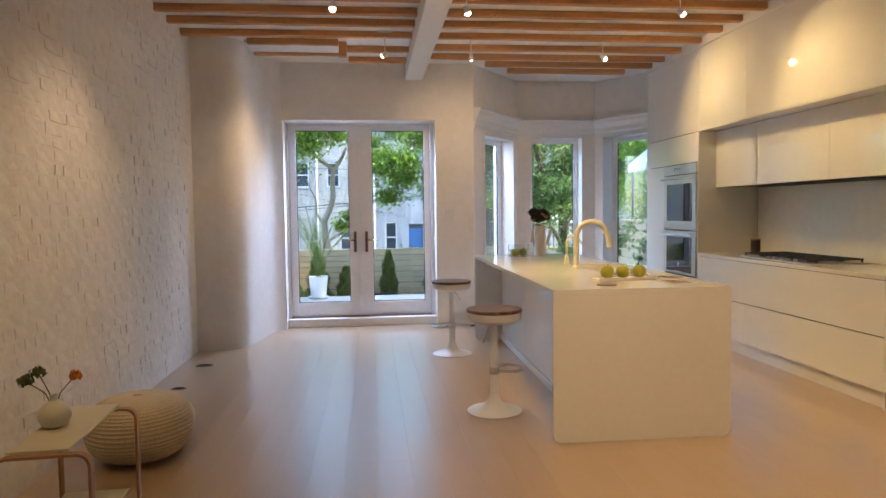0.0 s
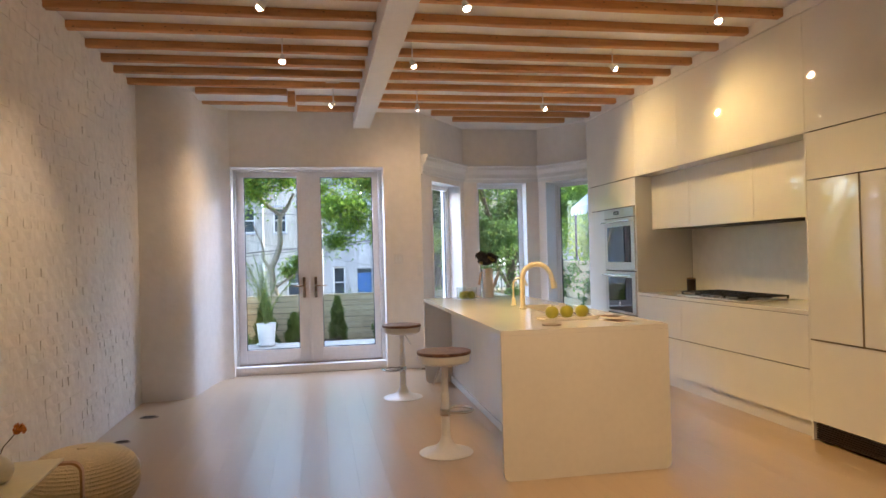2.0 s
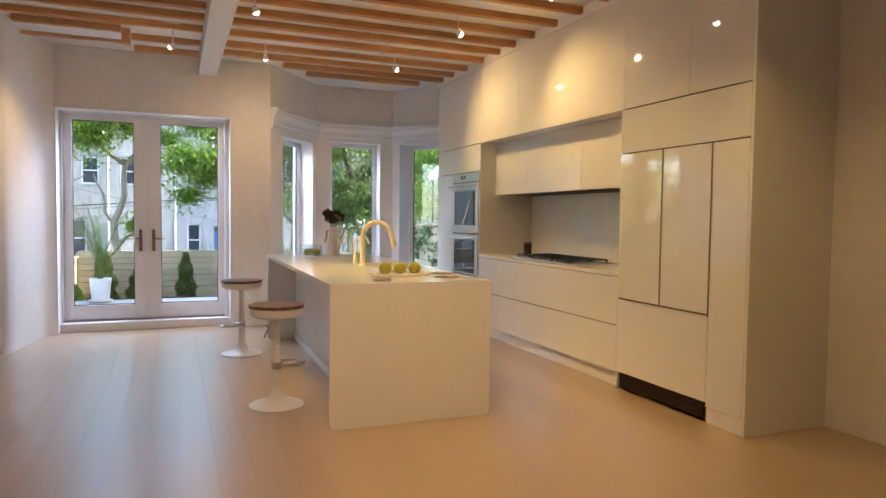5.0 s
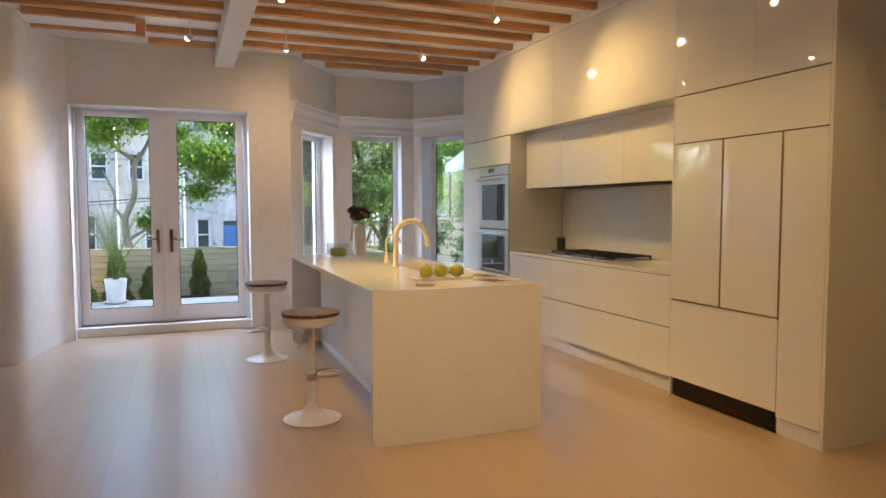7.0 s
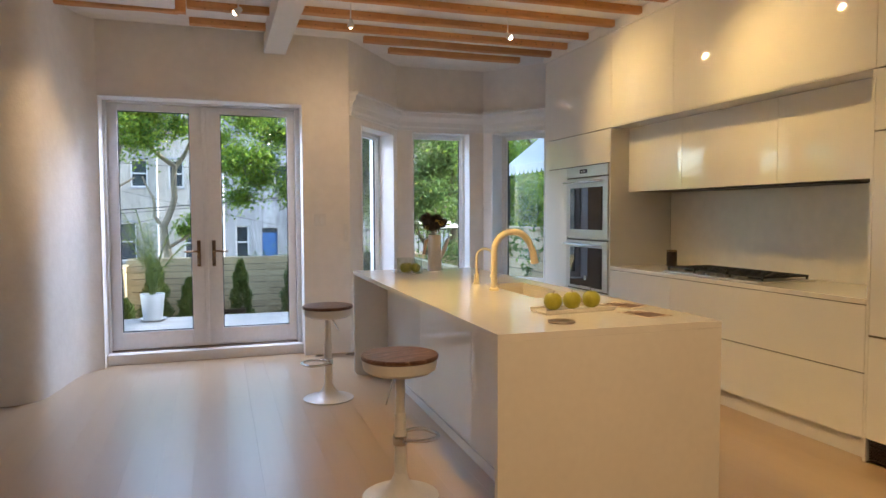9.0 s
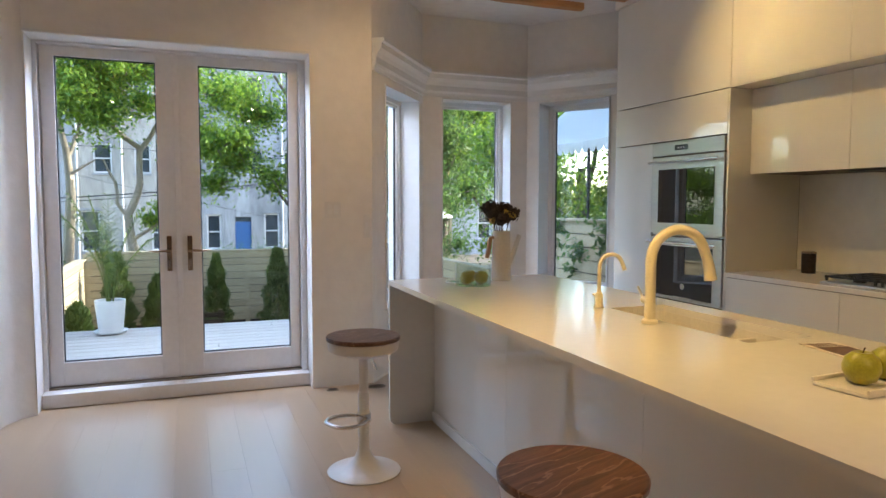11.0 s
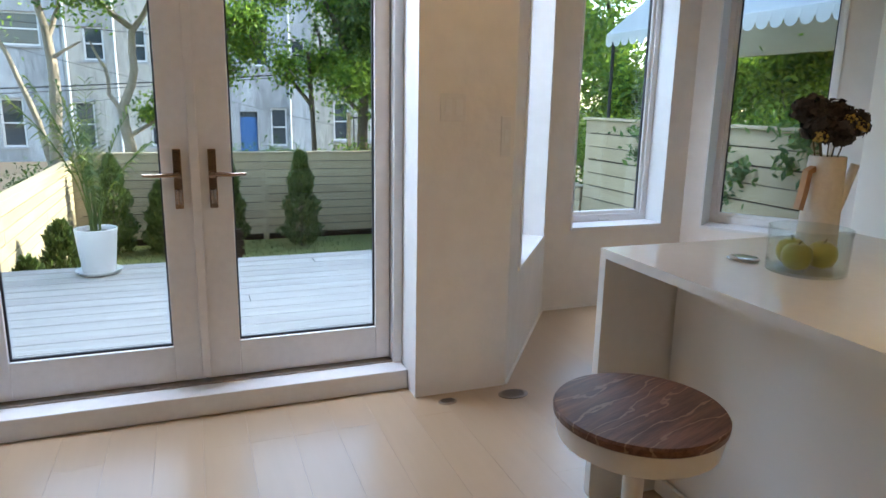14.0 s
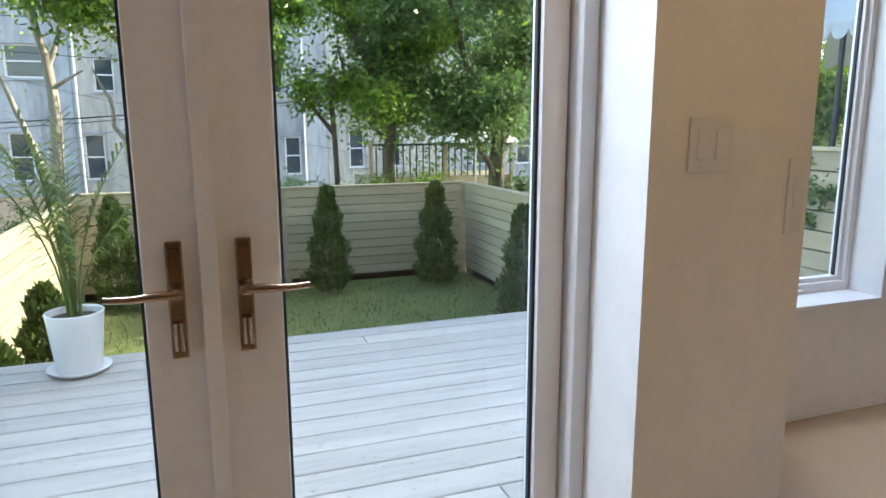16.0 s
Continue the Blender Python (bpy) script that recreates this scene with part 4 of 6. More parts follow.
def gooseneck(x, y, h, r, rad, ang, head, name, label):
    f = thing(name, (x, y, IZ), label, "faucet", "", ang)
    part("base", lathe(bmesh.new(), [(rad * 1.55, 0), (rad * 1.5, 0.012), (rad * 1.05, 0.02), (rad * 1.05, 0.05), (rad, 0.055)], 24, (0, 0, 0.001)), "cream", f, smooth=True)
    path = [(0, 0, 0.05), (0, 0, h - r)] + [(r - r * math.cos(radians(a)), 0, h - r + r * math.sin(radians(a))) for a in range(15, 166, 15)]
    path.append((path[-1][0] + 0.012, 0, path[-1][2] - 0.03))
    part("neck", tube(bmesh.new(), path, rad, 14), "cream", f, smooth=True)
    if head:
        e = Vector(path[-1])
        part("spray_head", tube(bmesh.new(), [e, e + Vector((0.01, 0, -0.04)), e + Vector((0.018, 0, -0.085))], [rad * 1.02, rad * 1.1, rad * 1.25], 16), "cream", f, smooth=True)
        part("lever", tube(bmesh.new(), [(0, rad * 0.6, 0.09), (0, rad + 0.03, 0.09), (0, rad + 0.032, 0.092), (0.004, rad + 0.085, 0.135)], [0.015, 0.015, 0.006, 0.005], 12), "cream", f, smooth=True)
        part("button", tube(bmesh.new(), [e + Vector((rad, 0, -0.03)), e + Vector((rad + 0.008, 0, -0.034))], 0.008, 10), "grille", f)
    else:
        part("body", lathe(bmesh.new(), [(0.024, 0.0012), (0.024, 0.006), (0.019, 0.012), (0.018, 0.062), (0.012, 0.072), (rad, 0.074)], 20), "cream", f, smooth=True)
        part("lever", tube(bmesh.new(), [(0, 0.015, 0.045), (0, 0.055, 0.055)], [0.009, 0.007], 10), "cream", f, smooth=True)
    return f


gooseneck(2.235, 5.40, 0.374, 0.122, 0.021, -8, True, "kitchen_faucet", "tall cream gooseneck faucet beside the island sink")
gooseneck(2.28, 5.82, 0.245, 0.058, 0.0095, -8, False, "filter_tap", "small cream gooseneck filter tap on the island")

def apple(x, y, z, r, name, label, group, parent=None):
    bm = lathe(bmesh.new(), [(0.001, 0.10 * r), (0.35 * r, 0.02 * r), (0.75 * r, 0.22 * r), (0.98 * r, 0.72 * r), (1.0 * r, 1.05 * r), (0.86 * r, 1.5 * r), (0.5 * r, 1.8 * r), (0.2 * r, 1.78 * r), (0.001, 1.62 * r)], 20)
    t = thing(name, (x, y, z), label, "fruit", group, random.uniform(0, 360))
    part("flesh", bm, "apple", t, smooth=True)
    part("stem", tube(bmesh.new(), [(0, 0, 1.6 * r), (0.003, 0, 1.85 * r), (0.008, 0.002, 2.05 * r)], 0.0018, 6), "stalk", t)


b = thing("glass_bowl", (2.065, 6.775, IZ), "clear round glass bowl with straight sides on the island", "bowl")
part("side", lathe(bmesh.new(), [(0.085, 0.001), (0.105, 0.004), (0.108, 0.13), (0.104, 0.13), (0.101, 0.012), (0.001, 0.010)], 36), "bowlglass", b, smooth=True).visible_shadow = False
for i, (dx, dy) in enumerate(((-0.045, -0.005), (0.045, -0.01), (0.0, 0.055))):
    apple(2.065 + dx, 6.775 + dy, IZ + 0.012, 0.041, "green_apple", "green apple in the glass bowl", "apples in the bowl")
tr = thing("fruit_tray", (2.255, 4.44, IZ), "cream rectangular tray under three green apples", "tray", "", 4)
part("plate", boxbm(-0.20, 0.20, -0.075, 0.075, 0.001, 0.012, bevel=0.004), "ceramic", tr)
part("rim", (lambda bm: (box(bm, -0.20, 0.20, -0.078, -0.07, 0.0125, 0.022), box(bm, -0.20, 0.20, 0.07, 0.078, 0.0125, 0.022), bm)[-1])(bmesh.new()), "ceramic", tr)
for dx in (-0.115, -0.005, 0.11):
    apple(2.255 + dx, 4.44 + dx * 0.07, IZ + 0.0125, 0.046, "green_apple", "green apple on the cream tray", "apples on the tray")
t = thing("coaster", (2.03, 4.14, IZ), "small round brown coaster on the island", "coaster")
part("disc", lathe(bmesh.new(), [(0.06, 0.001), (0.062, 0.006), (0.058, 0.010), (0.001, 0.008)], 28), "vent", t, smooth=True)
t = thing("metal_disc", (2.01, 6.95, IZ), "flat round metal lid lying on the island beside the bowl", "lid")
part("disc", lathe(bmesh.new(), [(0.045, 0.001), (0.048, 0.005), (0.044, 0.008), (0.001, 0.006)], 28), "chrome", t, smooth=True)
for x, y, w, d, a, lb in ((2.52, 4.22, 0.15, 0.21, 10, "open printed leaflet lying on the island"), (2.60, 4.52, 0.15, 0.21, 20, "printed brochure lying on the island"), (2.50, 4.78, 0.14, 0.2, -12, "folded paper lying on the island")):
    t = thing("brochure", (x, y, IZ), lb, "brochure", "papers on the island", a)
    part("page", boxbm(-w / 2, w / 2, -d / 2, d / 2, 0.001, 0.004), "paper", t)
    part("picture", boxbm(-w / 2 + 0.012, w / 2 - 0.012, -d / 2 + 0.015, 0.03, 0.0042, 0.0052), "print", t)
    for i in range(4):
        part("text_line", boxbm(-w / 2 + 0.015, w / 2 - 0.02 - 0.01 * (i % 2), 0.042 + i * 0.013, 0.046 + i * 0.013, 0.0042, 0.0050), "print", t)

# jug with dark dried flowers
v = thing("flower_jug", (2.345, 6.985, IZ), "tall white ceramic jug with a wooden handle holding dried dark flowers", "vase")
part("body", lathe(bmesh.new(), [(0.058, 0.001), (0.062, 0.01), (0.058, 0.15), (0.055, 0.305), (0.052, 0.31), (0.050, 0.30), (0.05, 0.05), (0.001, 0.045)], 32), "ceramic", v, smooth=True)
part("spout", tube(bmesh.new(), [(0.05, 0.0, 0.11), (0.085, 0, 0.17), (0.125, 0, 0.28)], [0.022, 0.016, 0.014], 12), "ceramic", v, smooth=True)
part("handle", tube(bmesh.new(), [(-0.055, 0, 0.27), (-0.078, 0, 0.26), (-0.085, 0, 0.20), (-0.098, 0, 0.14)], 0.014, 6, flat=(0.022, 0.02, (0, 1, 0))), "birch", v, "brown wooden handle")


def flower_head(at, r, material, parent, name="flower_head", n=150, seed=1):
    rnd = random.Random(seed)
    bm = bmesh.new()
    for i in range(n):
        th, ph = rnd.uniform(0, 2 * math.pi), math.acos(rnd.uniform(-0.7, 1))
        d = Vector((math.sin(ph) * math.cos(th), math.sin(ph) * math.sin(th), math.cos(ph) * 0.85))
        p = Vector(at) + d * r * rnd.uniform(0.45, 1.0)
        s = d.orthogonal().normalized()
        s = Matrix.Rotation(rnd.uniform(0, 6.28), 3, d) @ s
        u = d.cross(s)
        w, h = r * rnd.uniform(0.18, 0.3), r * rnd.uniform(0.2, 0.4)
        a = [bm.verts.new(p - s * w), bm.verts.new(p + d * h * 0.5 + u * w), bm.verts.new(p + s * w + d * h * 0.3), bm.verts.new(p - u * w)]
        bm.faces.new(a)
    return part(name, bm, material, parent)


heads = [(-0.05, 0.0, 0.40), (0.03, 0.03, 0.44), (0.055, -0.02, 0.41), (-0.02, -0.04, 0.385), (0.0, 0.05, 0.39), (-0.06, 0.04, 0.45)]
for i, h in enumerate(heads):
    part("stem", tube(bmesh.new(), [(h[0] * 0.2, h[1] * 0.2, 0.1), (h[0] * 0.5, h[1] * 0.5, 0.3), h], 0.0025, 6), "stalk", v)
    flower_head(h, 0.056, "petal_dark", v, seed=10 + i, n=190)
for i, h in enumerate(((0.01, -0.055, 0.42), (-0.075, -0.03, 0.37), (0.045, -0.06, 0.405))):
    flower_head(h, 0.026, "petal_yellow", v, seed=31 + i, n=70)


# stools
def stool(x, y, turn, label):
    s = thing("bar_stool", (x, y, 0), label, "bar stool", "stools at the island", turn)
    part("base", lathe(bmesh.new(), [(0.188, 0.001), (0.190, 0.006), (0.182, 0.011), (0.13, 0.024), (0.08, 0.044), (0.05, 0.072), (0.034, 0.11), (0.032, 0.12)], 48), "white_metal", s, smooth=True)
    part("column", lathe(bmesh.new(), [(0.030, 0.115), (0.029, 0.40), (0.0285, 0.42), (0.024, 0.425), (0.024, 0.627)], 28), "white_metal", s, smooth=True)
    part("seat_shell", lathe(bmesh.new(), [(0.06, 0.615), (0.150, 0.625), (0.178, 0.643), (0.184, 0.675), (0.184, 0.691), (0.001, 0.691)], 48), "white_metal", s, smooth=True)
    part("seat", lathe(bmesh.new(), [(0.185, 0.692), (0.190, 0.696), (0.191, 0.710), (0.187, 0.715), (0.001, 0.716)], 56), "walnut", s, "dark walnut seat with strong grain", smooth=True)
    ring = [(0.0, 0.025, 0.285), (0.06, 0.085, 0.285), (0.14, 0.095, 0.285), (0.19, 0.06, 0.285), (0.20, 0.0, 0.285), (0.19, -0.06, 0.285), (0.14, -0.095, 0.285), (0.06, -0.085, 0.285), (0.0, -0.025, 0.285)]
    smooth = []
    for i in range(len(ring) - 1):
        p0, p1, p2, p3 = (Vector(ring[max(0, min(len(ring) - 1, i + k))]) for k in (-1, 0, 1, 2))
        for j in range(4):
            t = j / 4
            smooth.append(0.5 * ((2 * p1) + (p2 - p0) * t + (2 * p0 - 5 * p1 + 4 * p2 - p3) * t * t + (3 * p1 - p0 - 3 * p2 + p3) * t ** 3))
    smooth.append(Vector(ring[-1]))
    part("footrest", tube(bmesh.new(), smooth, 0.0105, 10), "chrome", s, "brushed metal footrest loop", smooth=True)
    part("footrest_collar", lathe(bmesh.new(), [(0.036, 0.262), (0.037, 0.265), (0.037, 0.305), (0.036, 0.308)], 24), "chrome", s, smooth=True)
    part("lever", tube(bmesh.new(), [(-0.03, 0, 0.613), (-0.07, -0.03, 0.575), (-0.13, -0.07, 0.50)], 0.005, 8), "chrome", s, smooth=True)
    return s


stool(1.415, 4.65, 20, "white pedestal stool with round walnut seat and footrest towards the island")
stool(1.35, 6.545, 200, "white pedestal stool with round walnut seat, footrest towards the room")

# side table, vase, poufs
t = thing("side_table", (-0.735, 3.19, 0), "small bentwood side table with a cream top and two loop legs", "side table", "", 3)
part("tabletop", boxbm(-0.13, 0.10, -0.30, 0.33, 0.452, 0.464, bevel=0.003), "tabletop", t)
part("shelf", boxbm(-0.13, 0.16, -0.25, 0.25, 0.06, 0.072, bevel=0.003), "tabletop", t, "cream lower shelf")
for y in (-0.315, 0.30):
    path = [(-0.165, y, 0.002)] + [(-0.165 + 0.05 - 0.05 * math.cos(radians(a)), y, 0.395 + 0.05 * math.sin(radians(a))) for a in range(0, 91, 15)]
    path += [(0.185 - 0.05 + 0.05 * math.sin(radians(a)), y, 0.395 + 0.05 * math.cos(radians(a))) for a in range(0, 91, 15)] + [(0.185, y, 0.002)]
    part("leg_loop", tube(bmesh.new(), path, 0.01, flat=(0.035, 0.012, (0, 1, 0))), "birch", t, "bent birch leg loop")
fv = thing("bud_vase", (-0.80, 3.19, 0.465), "round pale ceramic bud vase with three dried flowers", "vase")
part("body", lathe(bmesh.new(), [(0.03, 0.001), (0.052, 0.012), (0.066, 0.045), (0.062, 0.075), (0.04, 0.102), (0.018, 0.118), (0.014, 0.135), (0.017, 0.142), (0.012, 0.14), (0.010, 0.10)], 32), "ceramic", fv, smooth=True)
for i, (h, m, r) in enumerate((((-0.115, 0.0, 0.205), "petal_green", 0.034), ((-0.075, 0.03, 0.235), "petal_green", 0.033), ((0.085, 0.02, 0.22), "petal_orange", 0.030))):
    part("stem", tube(bmesh.new(), [(0, 0, 0.07), (h[0] * 0.3, h[1] * 0.3, 0.15), h], 0.0022, 6), "stalk", fv)
    flower_head(h, r, m, fv, n=110, seed=50 + i)


def pouf(x, y, r, h, material, label):
    p = thing("pouf", (x, y, 0), label, "pouf", "")
    prof, n = [], 84
    for i in range(n + 1):
        a = math.pi * i / n - math.pi / 2
        rr = r * abs(math.cos(a)) ** 0.62
        zz = h / 2 + h / 2 * math.copysign(abs(math.sin(a)) ** 0.9, math.sin(a))
        rr *= 1 + 0.011 * math.cos(i * math.pi / 1.5)
        prof.append((max(rr, 0.001), max(zz, 0.001)))
    part("cover", lathe(bmesh.new(), prof, 64, wobble=lambda a, z: 1 + 0.012 * math.sin(3 * a) + 0.006 * math.sin(7 * a + z * 9)), material, p, smooth=True)
    part("closure", lathe(bmesh.new(), [(0.03, 0), (0.028, 0.008), (0.001, 0.010)], 20, (0, 0, h - 0.001)), material, p, smooth=True)


pouf(-0.75, 4.08, 0.288, 0.362, "knit", "round cream knitted pouf on the floor beside the brick wall")
pouf(-0.77, 4.52, 0.2, 0.2, "knitwhite", "round white knitted pouf on the floor beside the cream one")

# track spots; the heads at y 2.6 and below are unseen additions
for eye, aim, watts, beam_angle in SPOTS:
    e, a = Vector(eye), Vector(aim)
    t = thing("track_spotlight", e, "small white ceiling spotlight with a glowing bulb", "spotlight", "ceiling spotlights")
    part("stem", tube(bmesh.new(), [(0, 0, 0.205), (0, 0, 0.0)], 0.005, 8), "white_metal", t)
    part("canopy", boxbm(-0.07, 0.07, -0.018, 0.018, 0.204, 0.2195, bevel=0.003), "white_metal", t)
    rot = (a - e).to_track_quat("Z", "Y").to_matrix().to_4x4()
    bm = lathe(bmesh.new(), [(0.012, -0.03), (0.017, -0.027), (0.019, -0.012), (0.028, 0.02), (0.029, 0.028), (0.026, 0.028), (0.023, 0.018)], 20)
    bm.transform(rot)
    part("head", bm, "white_metal", t, smooth=True)
    bm = lathe(bmesh.new(), [(0.019, 0.019), (0.020, 0.028), (0.018, 0.037), (0.011, 0.044), (0.001, 0.046)], 18)
    bm.transform(rot)
    part("bulb", bm, "bulb", t, "glowing warm bulb", smooth=True)

# outside: ground, lawn, deck, fences
GZ = -1.15
part("ground", boxbm(-300, 300, 8.75, 400, -2.4, -2.05), "earth", kind="structure", label="bare ground and yards", category="ground")
part("garden_ground", boxbm(-1.5, 4.75, 8.75, 17.7, -2.04, GZ), "earth", kind="structure", label="earth of the small back garden", category="ground")

part("lawn", boxbm(-1.35, 4.6, 11.6, 17.5, GZ + 0.001, GZ + 0.04), "grass", kind="structure", label="short green lawn inside the fence", category="ground")


def blades(x0, x1, y0, y1, z, n, h, material, name, label):
    bm_v, bm_f = [], []
    rnd = random.Random(5)
    for i in range(n):
        x, y, a = rnd.uniform(x0, x1), rnd.uniform(y0, y1), rnd.uniform(0, 6.28)
        hh, w = h * rnd.uniform(0.5, 1.2), 0.006
        lx, ly = rnd.uniform(-0.03, 0.03), rnd.uniform(-0.03, 0.03)
        k = len(bm_v)
        bm_v += [(x - w * math.cos(a), y - w * math.sin(a), z), (x + w * math.cos(a), y + w * math.sin(a), z), (x + lx, y + ly, z + hh)]
        bm_f.append((k, k + 1, k + 2))
    me = bpy.data.meshes.new(name)
    me.from_pydata(bm_v, [], bm_f)
    me.materials.append(M[material])
    return tagged(new(name, me), label, "grass", "", "stuff")


blades(-1.3, 4.5, 11.7, 17.4, GZ + 0.03, 9000, 0.06, "cedarleaf", "grass", "short grass blades of the lawn")
# body coloured dark to paint in the shade between the boards
deck_base = part("deck", (lambda bm: (box(bm, -1.35, 4.6, 8.72, 11.42, -0.22, -0.045), box(bm, -1.35, 4.6, 11.36, 11.42, -1.14, -0.22), bm)[-1])(bmesh.new()), "grille", kind="structure", label="raised deck of pale weathered boards", category="deck")


def leaf_cloud(name, blobs, n, size, material, parent, seed, flat=0.0):
    """Many small leaves scattered in and on blobs (x, y, z, r)."""
    rnd = np.random.default_rng(seed)
    if len(blobs) > 10:
        n, size = int(n * 1.8), size * 0.78
    blobs = np.array(blobs, float)
    w = blobs[:, 3] ** 2.2
    pick = rnd.choice(len(blobs), n, p=w / w.sum())
    d = rnd.normal(size=(n, 3))
    d /= np.linalg.norm(d, axis=1)[:, None]
    rr = np.abs(rnd.normal(size=n)) * 0.62 + 0.12
    c = blobs[pick, :3] + d * (blobs[pick, 3] * rr)[:, None] * np.array([1, 1, 0.75])
    s = rnd.normal(size=(n, 3))
    s /= np.linalg.norm(s, axis=1)[:, None]
    u = np.cross(s, rnd.normal(size=(n, 3)))
    u /= np.linalg.norm(u, axis=1)[:, None]
    size = size * rnd.uniform(0.6, 1.5, n)[:, None]
    v = np.stack([c - s * size, c + u * size * 0.45, c + s * size, c - u * size * 0.45], 1).reshape(-1, 3)
    me = bpy.data.meshes.new(name)
    me.vertices.add(len(v))
    me.vertices.foreach_set("co", v.ravel())
    me.loops.add(4 * n)
    me.loops.foreach_set("vertex_index", np.arange(4 * n))
    me.polygons.add(n)
    me.polygons.foreach_set("loop_start", np.arange(0, 4 * n, 4))
    me.update()
    me.validate()
    me.materials.append(M[material])
    ob = new(name, me)
    ob.parent = parent
    return ob


def limb_path(p0, p1, bend, rnd, n=7):
    p0, p1 = Vector(p0), Vector(p1)
    out = []
    off = Vector((rnd.uniform(-1, 1), rnd.uniform(-1, 1), rnd.uniform(-0.3, 0.3))) * bend
    for i in range(n + 1):
        t = i / n
        j = Vector((rnd.uniform(-1, 1), rnd.uniform(-1, 1), 0)) * bend * 0.16
        out.append(p0.lerp(p1, t) + off * math.sin(math.pi * t) + (j if 0 < i < n else Vector()))
    return out


def tree(name, base, limbs, blobs, n, size, leaves, bark, label, seed):
    """limbs: (from, to, thick, thin, bend), the first of them the trunk; places relative to the base."""
    t = thing(name, base, label, "tree")
    rnd = random.Random(seed)
    for i, (a, b, r0, r1, bend) in enumerate(limbs):
        path = limb_path(a, b, bend, rnd)
        m = len(path) - 1
        part("trunk" if i == 0 else "limb", tube(bmesh.new(), path, [r0 + (r1 - r0) * k / m for k in range(m + 1)], 9), bark, t, smooth=True)
    tw = bmesh.new()
    for b in blobs:
        for k in range(4):
            a = Vector(b[:3]) + Vector((rnd.uniform(-1, 1), rnd.uniform(-1, 1), rnd.uniform(-1, 0.6))) * b[3] * 0.9
            tube(tw, limb_path(Vector(b[:3]), a, b[3] * 0.15, rnd, 3), [0.025, 0.02, 0.014, 0.006], 5)
    part("twigs", tw, bark, t)
    leaf_cloud("crown", blobs, n, size, leaves, t, seed)
    return t


def blob_set(cx, cy, cz, w, d, h, n, r, seed):
    rnd = random.Random(seed)
    return [(cx + rnd.uniform(-w, w), cy + rnd.uniform(-d, d), cz + rnd.uniform(-h, h), r * rnd.uniform(0.6, 1.3)) for _ in range(n)]


GY = -2.0
tree("garden_tree", (-2.45, 22.5, GY), [((0, 0, 0), (0.15, 0, 3.1), 0.16, 0.13, 0.08), ((0.15, 0, 3.05), (0.1, 0, 4.8), 0.125, 0.09, 0.07), ((0.1, 0, 4.75), (-0.1, 0.2, 7.4), 0.08, 0.04, 0.15), ((0.15, 0, 4.6), (0.5, 0, 5.9), 0.06, 0.03, 0.06), ((0.12, 0, 4.1), (0.75, 0, 4.5), 0.045, 0.02, 0.05), ((0, 0, 1.4), (-0.9, 0.3, 4.6), 0.09, 0.04, 0.12)],
     blob_set(0.5, 0, 6.7, 2.0, 1.3, 1.15, 17, 0.7, 3), 19000, 0.075, "leafbright", "bark", "tall garden tree with pale bark and sunlit green leaves", 3)
tree("garden_tree", (-0.78, 22, GY), [((0, 0, 0), (-0.05, 0, 2.3), 0.16, 0.13, 0.06), ((-0.05, 0, 2.25), (-0.15, 0, 3.15), 0.12, 0.10, 0.04), ((-0.15, 0, 3.1), (0.16, 0, 3.95), 0.095, 0.085, 0.05), ((0.16, 0, 3.9), (0.18, 0, 4.8), 0.085, 0.07, 0.05), ((0.18, 0, 4.75), (0.6, 0.1, 5.5), 0.07, 0.04, 0.05), ((0.18, 0, 4.8), (-0.5, 0, 5.42), 0.065, 0.05, 0.06), ((-0.5, 0, 5.4), (-1.15, -0.1, 5.85), 0.05, 0.025, 0.08), ((-0.1, 0, 2.9), (-0.4, 0, 3.4), 0.05, 0.045, 0.03), ((-0.4, 0, 3.38), (-0.42, 0, 3.95), 0.045, 0.035, 0.04), ((-0.42, 0, 3.93), (-0.68, 0, 4.5), 0.035, 0.02, 0.03), ((0.0, 0, 2.5), (1.0, 0, 3.25), 0.05, 0.02, 0.08)],
     blob_set(-0.1, 0, 6.5, 1.8, 1.2, 1.1, 17, 0.5, 4) + blob_set(0.5, 0.2, 3.2, 0.5, 0.4, 0.3, 4, 0.25, 41), 11500, 0.07, "leafbright", "bark", "crooked garden tree with forked pale limbs and thin bright leaves", 4)
tree("feathery_tree", (4.2, 21, GY), [((0, 0, 0), (0.1, 0, 4.2), 0.16, 0.1, 0.2), ((0.1, 0, 3.6), (-1.6, -0.4, 6.6), 0.08, 0.03, 0.2), ((0.1, 0, 3.8), (1.6, 0.2, 7.0), 0.08, 0.03, 0.3), ((0.1, 0, 3.0), (-1.0, 0, 5.0), 0.05, 0.02, 0.2), ((-1.0, 0, 0), (-1.15, 0.1, 4.4), 0.07, 0.05, 0.08), ((-1.1, 0.1, 3.2), (-1.9, 0, 4.4), 0.05, 0.02, 0.1)],
     blob_set(-1.0, -0.3, 5.6, 2.3, 1.2, 1.8, 32, 0.62, 5), 25000, 0.065, "leafbright", "bark2", "garden tree with feathery light green leaves", 5)
